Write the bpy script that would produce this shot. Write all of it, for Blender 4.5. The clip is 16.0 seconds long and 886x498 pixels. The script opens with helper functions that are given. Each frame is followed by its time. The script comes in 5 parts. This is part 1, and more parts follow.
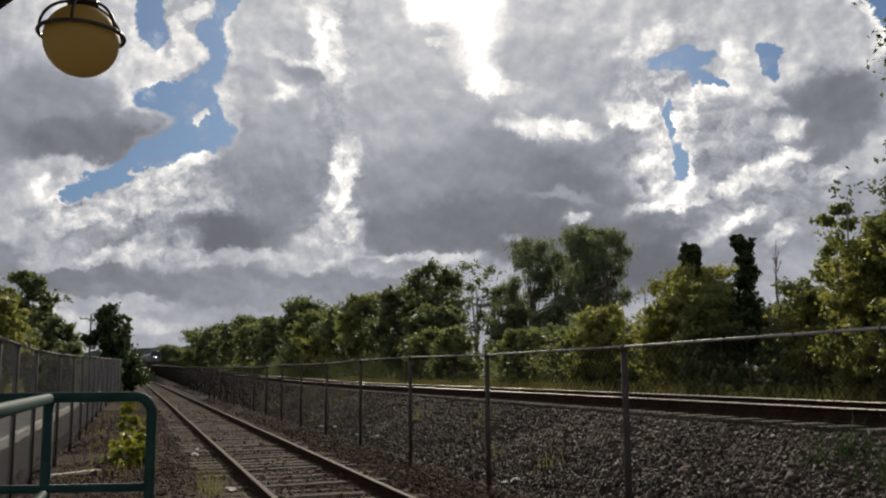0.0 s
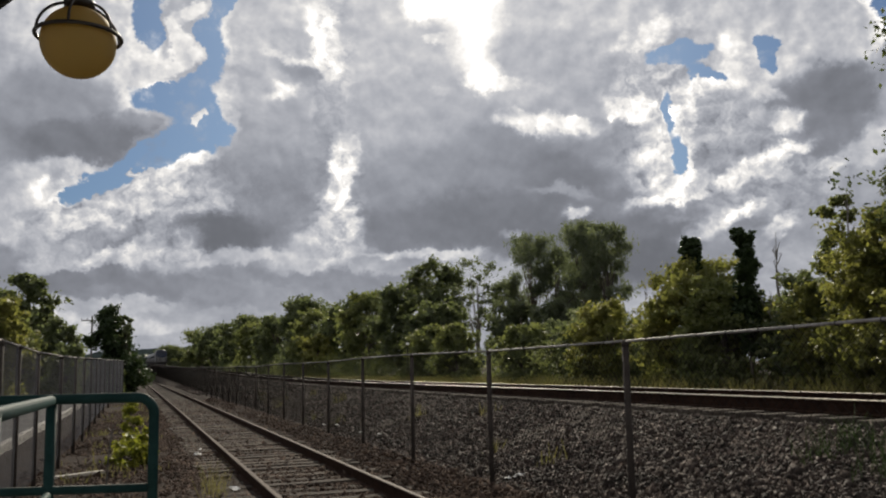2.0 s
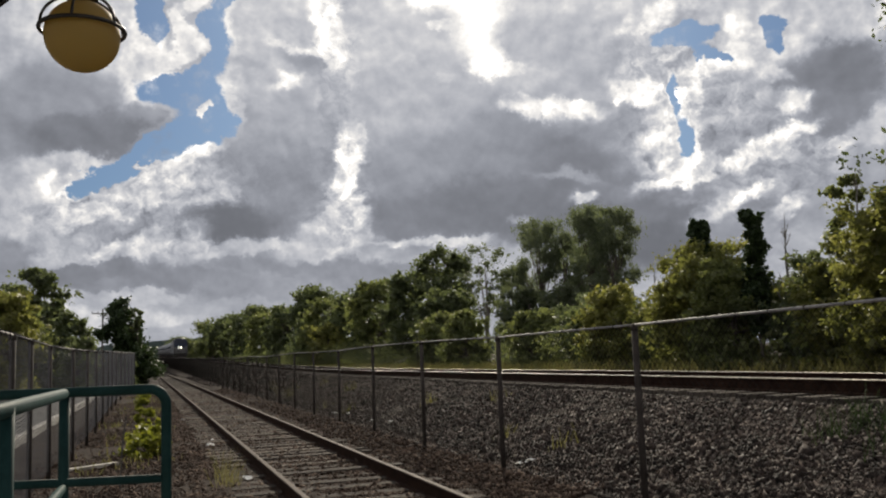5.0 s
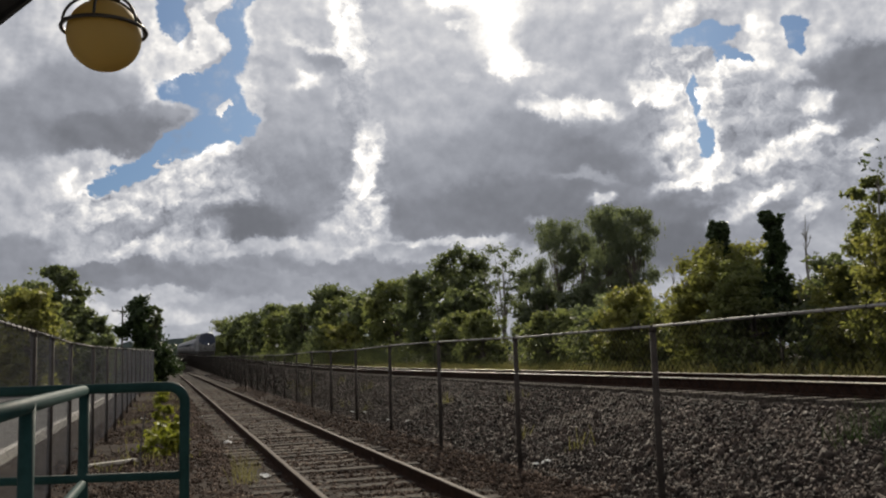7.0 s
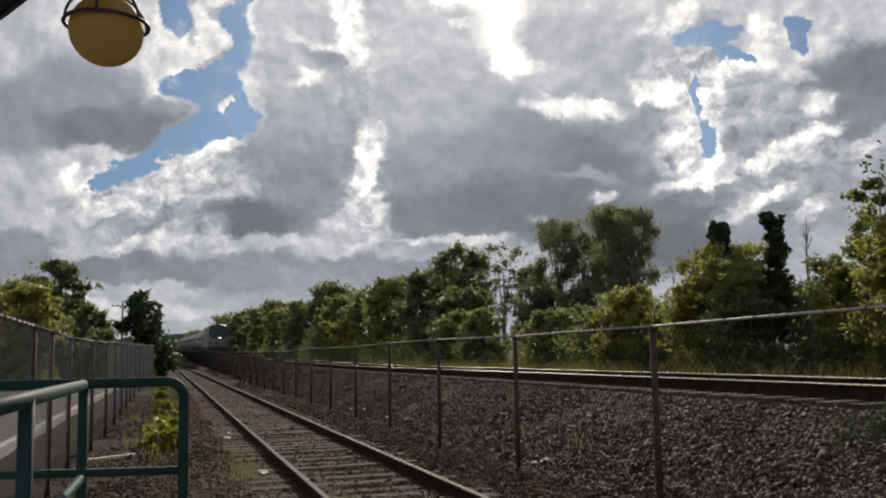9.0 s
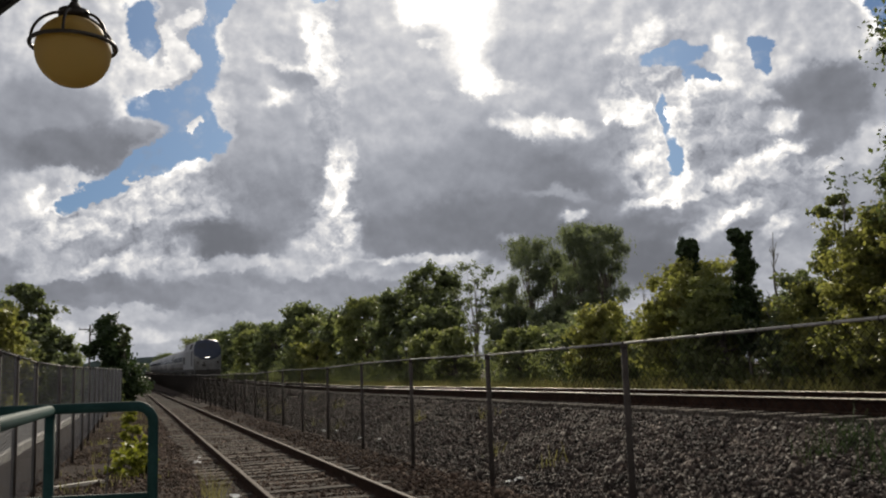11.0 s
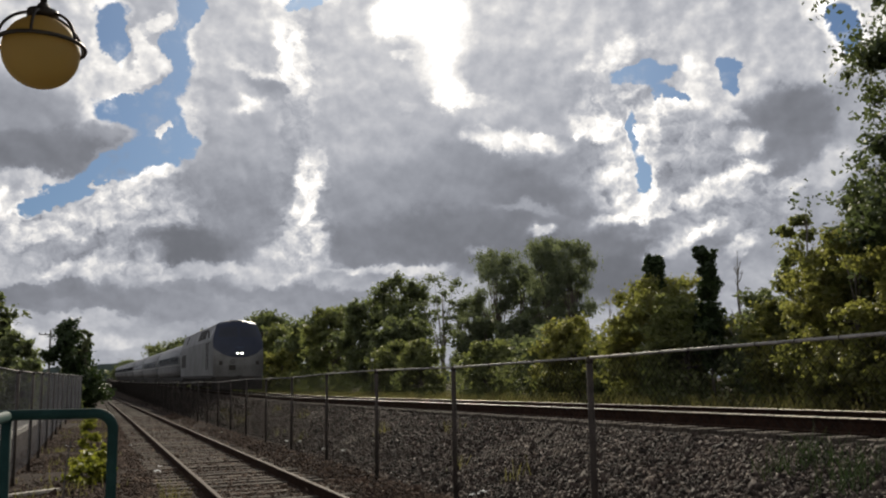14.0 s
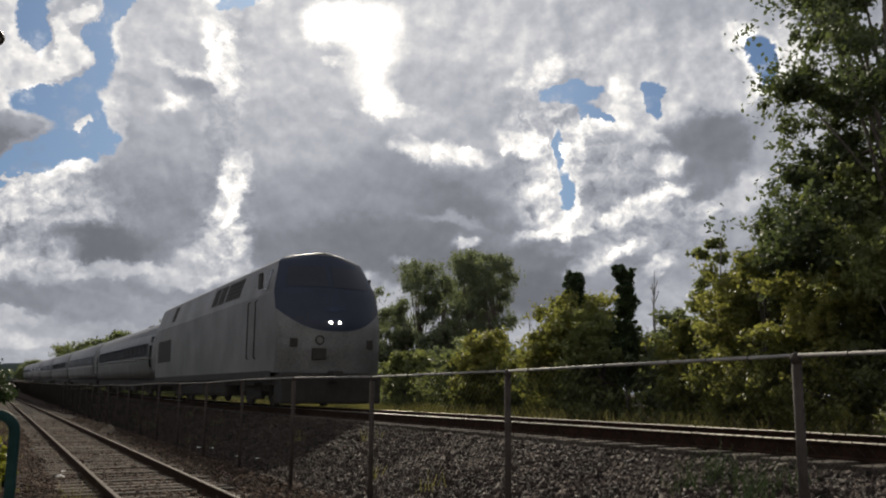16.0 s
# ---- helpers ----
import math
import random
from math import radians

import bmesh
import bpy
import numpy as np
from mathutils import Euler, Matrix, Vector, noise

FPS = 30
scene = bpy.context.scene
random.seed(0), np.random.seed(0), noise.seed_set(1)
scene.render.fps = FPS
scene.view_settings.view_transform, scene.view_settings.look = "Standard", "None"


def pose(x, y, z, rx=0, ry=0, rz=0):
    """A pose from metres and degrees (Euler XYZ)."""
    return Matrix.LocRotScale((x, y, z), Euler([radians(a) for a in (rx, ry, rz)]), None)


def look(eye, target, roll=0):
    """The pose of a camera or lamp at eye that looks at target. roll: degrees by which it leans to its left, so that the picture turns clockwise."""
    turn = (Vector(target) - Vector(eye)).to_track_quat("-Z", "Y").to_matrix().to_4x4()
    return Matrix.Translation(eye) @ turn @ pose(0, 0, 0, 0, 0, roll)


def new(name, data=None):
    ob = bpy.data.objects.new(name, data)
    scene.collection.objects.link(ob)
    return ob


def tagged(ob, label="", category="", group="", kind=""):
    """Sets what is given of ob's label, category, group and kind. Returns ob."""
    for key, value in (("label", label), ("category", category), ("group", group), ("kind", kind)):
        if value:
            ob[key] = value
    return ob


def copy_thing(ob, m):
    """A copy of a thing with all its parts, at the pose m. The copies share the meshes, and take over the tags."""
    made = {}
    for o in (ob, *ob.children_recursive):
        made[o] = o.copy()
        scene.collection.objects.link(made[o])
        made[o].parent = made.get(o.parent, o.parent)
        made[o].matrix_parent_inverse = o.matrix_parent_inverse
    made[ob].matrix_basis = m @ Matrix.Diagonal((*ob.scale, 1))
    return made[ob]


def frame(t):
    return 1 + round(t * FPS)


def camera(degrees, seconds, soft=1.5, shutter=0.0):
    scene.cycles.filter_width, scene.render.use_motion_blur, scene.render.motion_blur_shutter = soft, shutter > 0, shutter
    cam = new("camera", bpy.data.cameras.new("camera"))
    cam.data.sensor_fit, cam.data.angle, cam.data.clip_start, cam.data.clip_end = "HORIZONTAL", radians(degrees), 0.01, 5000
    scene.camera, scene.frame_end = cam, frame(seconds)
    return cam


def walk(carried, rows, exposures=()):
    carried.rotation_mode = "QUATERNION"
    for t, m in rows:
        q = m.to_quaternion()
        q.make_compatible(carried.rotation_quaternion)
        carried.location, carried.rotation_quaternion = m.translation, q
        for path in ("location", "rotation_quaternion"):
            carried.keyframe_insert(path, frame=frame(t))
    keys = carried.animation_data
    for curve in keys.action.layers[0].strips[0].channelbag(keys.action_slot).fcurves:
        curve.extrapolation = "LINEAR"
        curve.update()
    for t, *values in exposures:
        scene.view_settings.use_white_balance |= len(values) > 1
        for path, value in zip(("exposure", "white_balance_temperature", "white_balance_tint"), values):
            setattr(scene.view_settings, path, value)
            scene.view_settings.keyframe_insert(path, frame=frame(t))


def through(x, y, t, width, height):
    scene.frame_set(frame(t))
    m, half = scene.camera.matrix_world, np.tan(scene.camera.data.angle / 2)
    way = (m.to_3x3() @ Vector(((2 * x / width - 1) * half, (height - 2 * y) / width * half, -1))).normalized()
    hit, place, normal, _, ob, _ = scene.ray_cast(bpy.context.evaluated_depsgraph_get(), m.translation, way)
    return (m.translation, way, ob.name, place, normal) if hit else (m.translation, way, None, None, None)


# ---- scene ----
cam = camera(54.0, 16.0, soft=2.1)
EYE = 1.39
# seconds, then the turn of the hand-held camera about x, y, z
ROWS = [
    (0.0, 97.977, 0.509, -19.259), (0.5, 98.224, 0.097, -18.976), (1.0, 98.401, -0.332, -19.053), (1.5, 97.915, 0.436, -18.922),
    (2.0, 97.773, 1.258, -19.148), (2.5, 97.682, 2.089, -19.091), (3.0, 97.203, 1.988, -19.213), (3.5, 96.919, 1.838, -18.868),
    (4.0, 97.125, 2.341, -18.481), (6.5, 96.69, 1.548, -18.17), (7.0, 96.98, 1.742, -17.397), (7.5, 97.071, 1.346, -18.029),
    (8.0, 97.092, 1.691, -17.537), (8.5, 97.217, 1.323, -17.107), (9.0, 96.842, 1.209, -17.429), (11.5, 98.233, 1.877, -19.993),
    (12.0, 98.14, 1.427, -20.826), (12.5, 98.014, 0.896, -20.657), (13.0, 98.278, 1.227, -20.649), (13.5, 98.75, 0.383, -21.25),
    (14.0, 98.772, 1.097, -21.447), (14.5, 98.84, 1.603, -21.668), (15.0, 99.042, 1.166, -22.95), (15.5, 98.083, 0.01, -24.309),
    (16.0, 99.402, -0.364, -26.74),
]
walk(cam, [(t, pose(0, 0, EYE, rx, ry, rz)) for t, rx, ry, rz in ROWS],
     [(0.0, 0.05), (3.5, 0.13), (8.5, 0.18), (12.5, 0.15), (16.0, 0.15)])

# ---- sky, sun ----
SUN_AZ, SUN_EL = 20.0, 31.0
# gaps, stray puffs and the sun's glare: azimuth, elevation, half-width, half-height, tilt in degrees; clouds end with their brightness
GAPS = [(0.1, 21.6, 1.3, 2.23, 7), (3.8, 20.8, 1.28, 2.0, 5), (1.4, 17.4, 2.06, 1.11, 5), (3.8, 15.5, 1.47, 1.76, 4),
        (0.6, 13.8, 2.52, 0.85, 26), (-3.1, 11.6, 1.96, 0.62, 24), (4.8, 23.7, 1.02, 0.87, 6), (12.7, 24.5, 1.47, 0.56, 3),
        (35.4, 19.5, 2.13, 0.62, 2), (40.7, 18.8, 0.56, 1.32, -8), (35.1, 12.9, 0.58, 1.12, -4), (34.5, 15.6, 0.44, 1.41, -5),
        (37.3, 18.0, 1.22, 0.34, -21), (47.8, 20.6, 0.96, 1.74, 4)]
PUFFS = [(3.0, 22.7, 0.78, 0.53, 26, 0.8), (1.7, 21.5, 0.45, 0.85, 6, 0.75), (2.0, 19.3, 1.81, 0.66, 31, 0.85),
         (3.4, 16.1, 0.38, 0.74, -16, 0.75), (-0.2, 12.5, 0.73, 0.16, -6, 0.6), (2.3, 20.5, 0.56, 0.66, 6, 0.8)]
# where the cloud is broken cumulus rather than a smooth veil
LUMPY = [(0.5, 10.0, 7.5, 3.4, 10), (34.5, 15.5, 4.2, 5.5, 0), (40.0, 11.0, 4.5, 3.0, 0), (11.8, 20.5, 1.6, 3.5, 0), (12.4, 10.5, 2.0, 4.0, 0)]
GLARE = [(20.6, 23.9, 3.34, 1.51, -1), (21.9, 21.3, 1.64, 2.18, -16), (22.5, 18.7, 1.08, 0.95, -1), (18.6, 23.8, 1.57, 1.0, 0)]
WEST = [(-4.5, 21.0, 2.57, 2.7, 9, 0.6), (-0.8, 19.5, 1.01, 3.17, 7, 0.82), (-1.7, 22.5, 1.35, 1.24, 8, 0.75),
        (-4.9, 16.7, 2.51, 1.35, 7, 0.33), (-2.7, 14.4, 3.53, 1.0, 5, 0.22), (0.3, 15.9, 2.36, 0.58, 20, 0.33),
        (-4.1, 12.4, 1.87, 0.49, 10, 0.6), (-5.5, 11.0, 0.79, 0.54, 4, 0.85), (-4.5, 9.2, 2.15, 0.67, 18, 0.62),
        (-10.4, 14.1, 2.52, 1.63, 7, 0.3), (-10.7, 18.8, 2.56, 1.62, 10, 0.5), (-9.3, 10.1, 2.54, 1.39, 5, 0.5),
        (-9.9, 6.2, 2.47, 1.09, 2, 0.3)]
WEST_BANK = [(-1.1, 10.0, 1.62, 0.83, 28, 0.66), (1.4, 11.7, 1.51, 0.86, 18, 0.78), (2.8, 13.2, 1.38, 0.4, 13, 0.85),
             (5.4, 12.7, 2.47, 1.31, 2, 0.34), (-2.3, 8.5, 2.53, 0.47, 18, 0.36), (-0.5, 7.5, 2.27, 0.45, 12, 0.68),
             (5.1, 9.0, 2.16, 1.03, 1, 0.17), (3.4, 10.7, 1.58, 0.88, 2, 0.52), (8.3, 11.4, 2.16, 2.12, 1, 0.29),
             (1.6, 8.3, 2.0, 0.53, 12, 0.5), (4.0, 7.3, 2.4, 0.48, 1, 0.58), (8.2, 7.3, 2.14, 0.35, 6, 0.6), (-4.8, 7.7, 1.52, 0.42, 3, 0.5)]
MIDDLE_WEST = [(7.9, 22.7, 2.6, 2.06, 4, 0.54), (6.9, 19.1, 2.19, 1.72, 4, 0.5), (5.2, 20.4, 0.51, 2.37, 5, 0.62),
               (8.7, 20.0, 1.71, 0.31, -12, 0.8), (9.3, 19.3, 1.49, 0.56, -17, 0.3), (8.6, 17.8, 0.96, 0.39, 3, 0.95),
               (11.5, 22.0, 0.99, 1.94, 3, 0.92), (12.1, 19.8, 0.68, 0.71, 2, 0.85), (10.7, 23.9, 1.14, 0.77, 3, 0.85),
               (9.5, 15.7, 2.95, 1.77, 2, 0.42), (7.9, 13.9, 3.08, 1.26, 2, 0.33), (6.1, 15.0, 1.07, 1.38, 3, 0.4)]
BRIGHT_RENT = [(12.7, 13.3, 0.82, 1.31, 1, 0.98), (12.0, 10.5, 0.89, 1.52, 1, 0.9), (12.9, 9.4, 0.89, 1.09, 0, 0.85),
               (11.0, 8.9, 1.17, 0.5, 20, 0.62), (11.6, 7.8, 1.83, 0.51, 0, 0.5), (13.2, 14.6, 0.38, 0.8, 31, 0.7),
               (10.4, 12.9, 1.1, 2.15, 1, 0.31), (10.3, 10.0, 0.8, 0.86, 1, 0.34)]
VEILED_MASS = [(14.7, 21.6, 2.31, 2.51, 1, 0.52), (16.6, 18.8, 2.31, 2.19, 0, 0.47), (15.1, 15.9, 1.9, 1.83, 1, 0.43),
               (18.5, 16.2, 2.3, 2.21, 0, 0.42), (16.8, 12.4, 2.65, 1.85, 0, 0.32), (20.2, 13.3, 3.05, 1.48, -1, 0.29),
               (20.9, 9.9, 4.54, 1.34, -1, 0.2), (15.5, 9.2, 1.72, 1.18, 0, 0.24), (18.1, 7.4, 2.47, 0.26, 2, 0.72),
               (16.2, 6.6, 2.23, 0.44, -1, 0.4), (19.5, 17.9, 0.69, 0.37, -1, 0.62), (19.1, 18.8, 1.16, 0.92, 0, 0.46),
               (19.4, 21.3, 0.55, 0.29, 0, 0.85)]
DARK_BASE = [(24.1, 9.9, 3.77, 1.49, -2, 0.2), (23.3, 13.2, 2.29, 2.04, -2, 0.28), (28.0, 12.7, 3.38, 1.47, -3, 0.21),
             (27.0, 11.4, 1.81, 0.33, -14, 0.4), (28.3, 9.8, 0.75, 0.29, -2, 0.9), (26.0, 8.3, 2.99, 0.93, -2, 0.19),
             (23.9, 8.8, 0.53, 0.3, -1, 0.55), (31.3, 12.0, 1.85, 0.79, -3, 0.24), (30.9, 10.0, 3.31, 0.44, -3, 0.26),
             (33.4, 8.7, 3.25, 0.79, -3, 0.22), (32.2, 6.6, 3.26, 1.22, -2, 0.18), (36.8, 6.6, 1.74, 0.76, -3, 0.33)]
MIDDLE_EAST = [(26.4, 22.7, 3.11, 1.8, -3, 0.52), (25.8, 20.4, 1.94, 1.45, -3, 0.44), (28.8, 18.7, 1.91, 1.08, -3, 0.42),
               (30.7, 22.3, 3.06, 1.77, -5, 0.55), (34.5, 23.1, 3.0, 1.55, -6, 0.5), (25.0, 15.6, 1.3, 0.48, -17, 0.9),
               (28.1, 15.3, 1.21, 0.51, -13, 0.92), (23.8, 18.2, 1.39, 0.29, -2, 0.8), (25.9, 17.7, 1.92, 0.66, -2, 0.52),
               (32.3, 16.2, 1.86, 0.64, -24, 0.98), (30.5, 19.1, 2.27, 0.93, -4, 0.46), (33.4, 20.8, 2.62, 0.56, 17, 0.85),
               (29.9, 14.3, 2.62, 0.94, -3, 0.35), (28.5, 17.1, 2.28, 0.58, -3, 0.44), (31.2, 17.8, 1.13, 0.5, -4, 0.5)]
TOWERS = [(33.4, 13.3, 1.32, 1.21, -34, 0.9), (32.8, 11.9, 1.83, 0.64, -4, 0.75), (33.8, 10.3, 2.17, 0.32, 5, 0.95),
          (35.4, 12.3, 0.43, 1.75, -4, 0.95), (35.7, 15.5, 0.54, 1.92, -5, 0.98), (36.5, 17.4, 1.23, 0.41, 9, 1.0),
          (38.2, 15.6, 1.7, 1.7, -6, 0.5), (38.6, 13.5, 1.75, 1.23, -5, 0.4), (39.7, 16.8, 1.75, 0.3, -22, 0.72),
          (38.8, 19.1, 0.64, 1.85, -7, 0.9), (39.5, 21.4, 2.14, 1.33, -8, 0.56), (41.4, 18.2, 1.24, 1.31, -8, 0.66),
          (35.7, 18.5, 2.56, 0.28, 9, 0.62), (30.6, 12.9, 1.49, 0.87, -3, 0.4), (35.3, 17.5, 0.95, 0.91, -5, 0.4)]
EAST = [(44.0, 20.2, 2.02, 1.58, -9, 0.54), (45.9, 19.9, 0.98, 1.54, -10, 0.64), (46.4, 21.6, 0.72, 0.79, -11, 0.95),
        (47.1, 19.2, 0.45, 0.79, -40, 0.9), (42.5, 16.4, 1.49, 1.17, -7, 0.23), (45.0, 16.1, 1.64, 1.13, -8, 0.22),
        (43.6, 13.8, 1.65, 1.09, -7, 0.26), (41.9, 14.5, 0.74, 0.72, -6, 0.9), (41.1, 12.6, 1.9, 0.36, 22, 0.95),
        (38.7, 11.3, 1.46, 0.44, 15, 0.8), (40.0, 10.4, 2.05, 0.67, 15, 0.4), (43.7, 11.6, 0.98, 0.32, 19, 0.75),
        (44.5, 10.5, 1.93, 0.7, -6, 0.42), (46.0, 12.7, 1.27, 0.68, 8, 0.6), (49.3, 20.1, 0.94, 1.46, -12, 0.85)]
EAST_LOW = [(36.6, 8.4, 1.62, 0.49, 22, 0.6), (38.7, 9.2, 1.72, 0.34, 34, 0.88), (40.8, 8.3, 1.08, 0.37, 34, 0.95),
            (35.2, 9.0, 1.43, 0.35, -3, 0.36), (39.0, 7.7, 1.71, 0.54, -4, 0.36), (48.8, 16.0, 1.85, 1.78, -9, 0.45),
            (51.9, 17.4, 2.35, 2.24, -11, 0.5), (51.3, 11.0, 2.31, 2.26, -8, 0.4), (43.7, 8.4, 1.94, 0.96, -5, 0.4),
            (48.7, 8.7, 2.1, 1.48, -6, 0.38)]
LOW = [(-3.7, 5.7, 2.46, 0.61, 1, 0.25), (-4.7, 6.6, 1.82, 0.24, 2, 0.5), (-1.5, 4.4, 3.48, 0.32, 1, 0.5),
       (1.5, 5.2, 1.98, 0.59, 1, 0.27), (4.7, 4.9, 2.4, 0.61, 0, 0.33), (7.5, 6.4, 2.47, 0.49, 0, 0.3),
       (9.3, 6.7, 2.15, 0.32, 5, 0.6), (13.2, 5.7, 2.56, 0.73, 0, 0.3), (14.7, 6.5, 2.22, 0.33, 0, 0.52),
       (9.3, 5.0, 2.85, 0.5, 0, 0.36), (-2.4, 3.1, 4.35, 0.43, 0, 0.62), (4.8, 3.4, 4.09, 0.48, 0, 0.42), (-2.5, 5.1, 1.25, 0.31, 1, 0.3)]
CLOUDS = WEST + WEST_BANK + MIDDLE_WEST + BRIGHT_RENT + VEILED_MASS + DARK_BASE + MIDDLE_EAST + TOWERS + EAST + EAST_LOW + LOW


class Nodes:
    """Short hand for building a node tree."""

    def __init__(self, tree):
        self.t = tree
        tree.nodes.clear()

    def put(self, target, value):
        if isinstance(value, bpy.types.NodeSocket):
            self.t.links.new(value, target)
        elif value is not None:
            target.default_value = value

    def node(self, kind):
        return self.t.nodes.new(kind)

    def math(self, op, a, b=None, c=None, clamp=False):
        n = self.node("ShaderNodeMath")
        n.operation, n.use_clamp = op, clamp
        for s, v in zip(n.inputs, (a, b, c)):
            self.put(s, v)
        return n.outputs[0]

    def vec(self, op, a, b=None, c=None):
        n = self.node("ShaderNodeVectorMath")
        n.operation = op
        for s, v in zip(n.inputs, (a, b, c)):
            self.put(s, v)
        return n.outputs["Value"] if op in ("DOT_PRODUCT", "LENGTH") else n.outputs[0]

    def noise(self, vector, scale, detail=4.0, rough=0.5, color=False, lac=2.0, dist=0.0):
        n = self.node("ShaderNodeTexNoise")
        self.put(n.inputs["Vector"], vector)
        n.inputs["Scale"].default_value, n.inputs["Detail"].default_value = scale, detail
        n.inputs["Roughness"].default_value, n.inputs["Lacunarity"].default_value = rough, lac
        n.inputs["Distortion"].default_value = dist
        return n.outputs["Color" if color else "Fac"]

    def step(self, x, lo, hi, a=0.0, b=1.0, smooth=True):
        n = self.node("ShaderNodeMapRange")
        n.interpolation_type = "SMOOTHSTEP" if smooth else "LINEAR"
        for k, v in (("Value", x), ("From Min", lo), ("From Max", hi), ("To Min", a), ("To Max", b)):
            self.put(n.inputs[k], v)
        return n.outputs["Result"]

    def mix(self, f, a, b, blend="MIX"):
        n = self.node("ShaderNodeMix")
        n.data_type, n.blend_type = "RGBA", blend
        self.put(n.inputs[0], f), self.put(n.inputs[6], a), self.put(n.inputs[7], b)
        return n.outputs[2]


def build_sky():
    world = bpy.data.worlds.new("sky")
    scene.world = world
    world.use_nodes = True
    n = Nodes(world.node_tree)
    d = n.node("ShaderNodeTexCoord").outputs["Generated"]
    sep = n.node("ShaderNodeSeparateXYZ")
    n.put(sep.inputs[0], d)
    az = n.math("MULTIPLY", n.math("ARCTAN2", sep.outputs[0], sep.outputs[1]), 57.2958)
    el = n.math("MULTIPLY", n.math("ARCSINE", sep.outputs[2]), 57.2958)
    comb = n.node("ShaderNodeCombineXYZ")
    n.put(comb.inputs[0], az), n.put(comb.inputs[1], el)
    flat = comb.outputs[0]
    # billowing edges: the map is pushed about at three scales
    squash = n.vec("MULTIPLY", d, (1.0, 1.0, 1.1))

    def push(scale, detail, rough):
        return n.vec("SUBTRACT", n.noise(squash, scale, detail, rough, True), (0.5, 0.5, 0.5))

    w1, w2, w3 = push(12.0, 2.0, 0.5), push(38.0, 4.0, 0.6), push(120.0, 4.0, 0.65)
    p = n.vec("MULTIPLY_ADD", w1, (1.7, 1.3, 0.0), flat)
    p = n.vec("MULTIPLY_ADD", w2, (2.0, 1.8, 0.0), p)
    p = n.vec("MULTIPLY_ADD", w3, (0.55, 0.5, 0.0), p)
    p = n.vec("MULTIPLY", p, (1.0, 1.0, 0.0))

    def lobe(spot, a, e, ra, re, tilt, fall):
        c, k = math.cos(radians(tilt)), math.sin(radians(tilt))
        q = n.vec("SUBTRACT", spot, (a, e, 0))
        u, v = n.vec("DOT_PRODUCT", q, (c / ra, k / ra, 0)), n.vec("DOT_PRODUCT", q, (-k / re, c / re, 0))
        return n.math("POWER", math.exp(-fall), n.math("MULTIPLY_ADD", u, u, n.math("MULTIPLY", v, v)))

    def field(blobs, fall=0.8):
        total = 0.0
        for b in blobs:
            total = n.math("ADD", total, lobe(p, *b[:5], fall))
        return total

    # each part of the sky takes the brightness of the cloud that prevails there
    total, weighed = 0.004, 0.004 * 0.45
    for *shape, value in CLOUDS:
        g = lobe(p, *shape, 1.9)
        total, weighed = n.math("ADD", total, g), n.math("MULTIPLY_ADD", g, value, weighed)
    lum = n.math("MULTIPLY", n.math("POWER", n.math("DIVIDE", weighed, total), 1.05), 0.92)
    hole, puffs, glare = field(GAPS), field(PUFFS), field(GLARE, 1.0)
    # billows: edges turned to the sun are lit, those turned away are shaded; the bright cumulus shows them most
    toward = n.vec("NORMALIZE", n.vec("SUBTRACT", tuple(sun_dir), d))

    def relief(scale, step, detail):
        ahead = n.vec("MULTIPLY", n.vec("MULTIPLY_ADD", toward, (step, step, step), d), (1.0, 1.0, 1.1))
        return n.math("SUBTRACT", n.noise(squash, scale, detail, 0.55), n.noise(ahead, scale, detail, 0.55))

    swell = n.math("MULTIPLY_ADD", relief(26.0, 0.009, 3.5), 1.2, n.math("MULTIPLY", relief(10.0, 0.016, 3.0), 0.55))
    lum = n.math("MULTIPLY", lum, n.math("MULTIPLY_ADD", swell, n.step(lum, 0.2, 0.75, 0.5, 1.6), 1.0))
    knobs = n.node("ShaderNodeTexVoronoi")
    knobs.feature = "SMOOTH_F1"
    n.put(knobs.inputs["Vector"], n.vec("MULTIPLY_ADD", w2, (0.04, 0.04, 0.04), squash))
    knobs.inputs["Scale"].default_value, knobs.inputs["Smoothness"].default_value = 42.0, 0.4
    mottle = n.math("SUBTRACT", n.noise(squash, 46.0, 5.0, 0.55), 0.5)
    mottle = n.math("MULTIPLY_ADD", n.math("SUBTRACT", 0.4, knobs.outputs["Distance"]), 0.5, mottle)
    lum = n.math("MULTIPLY", lum, n.math("MULTIPLY_ADD", mottle, n.step(lum, 0.25, 0.8, 0.16, 1.1), 1.0))
    clods = n.math("SUBTRACT", n.noise(p, 0.9, 4.0, 0.6), 0.5)
    loose = n.math("MULTIPLY", n.step(field(LUMPY), 0.1, 0.8), 2.6)
    lum = n.math("MULTIPLY", lum, n.math("MULTIPLY_ADD", n.math("MULTIPLY", clods, loose), n.step(lum, 0.1, 0.45), 1.0))
    lum = n.math("SMOOTH_MAX", lum, 0.14, 0.05)
    # thin rims of the clouds next to a gap shine
    gap = n.math("MULTIPLY_ADD", mottle, -0.5, n.math("MULTIPLY_ADD", puffs, -1.2, hole))
    rim = n.math("MULTIPLY", n.step(gap, 0.2, 0.38), n.step(n.noise(squash, 9.0, 2.0), 0.42, 0.6))
    lum = n.math("MULTIPLY_ADD", rim, n.step(lum, 0.2, 0.6, 0.1, 0.28), lum)
    white = n.step(puffs, 0.25, 0.7)
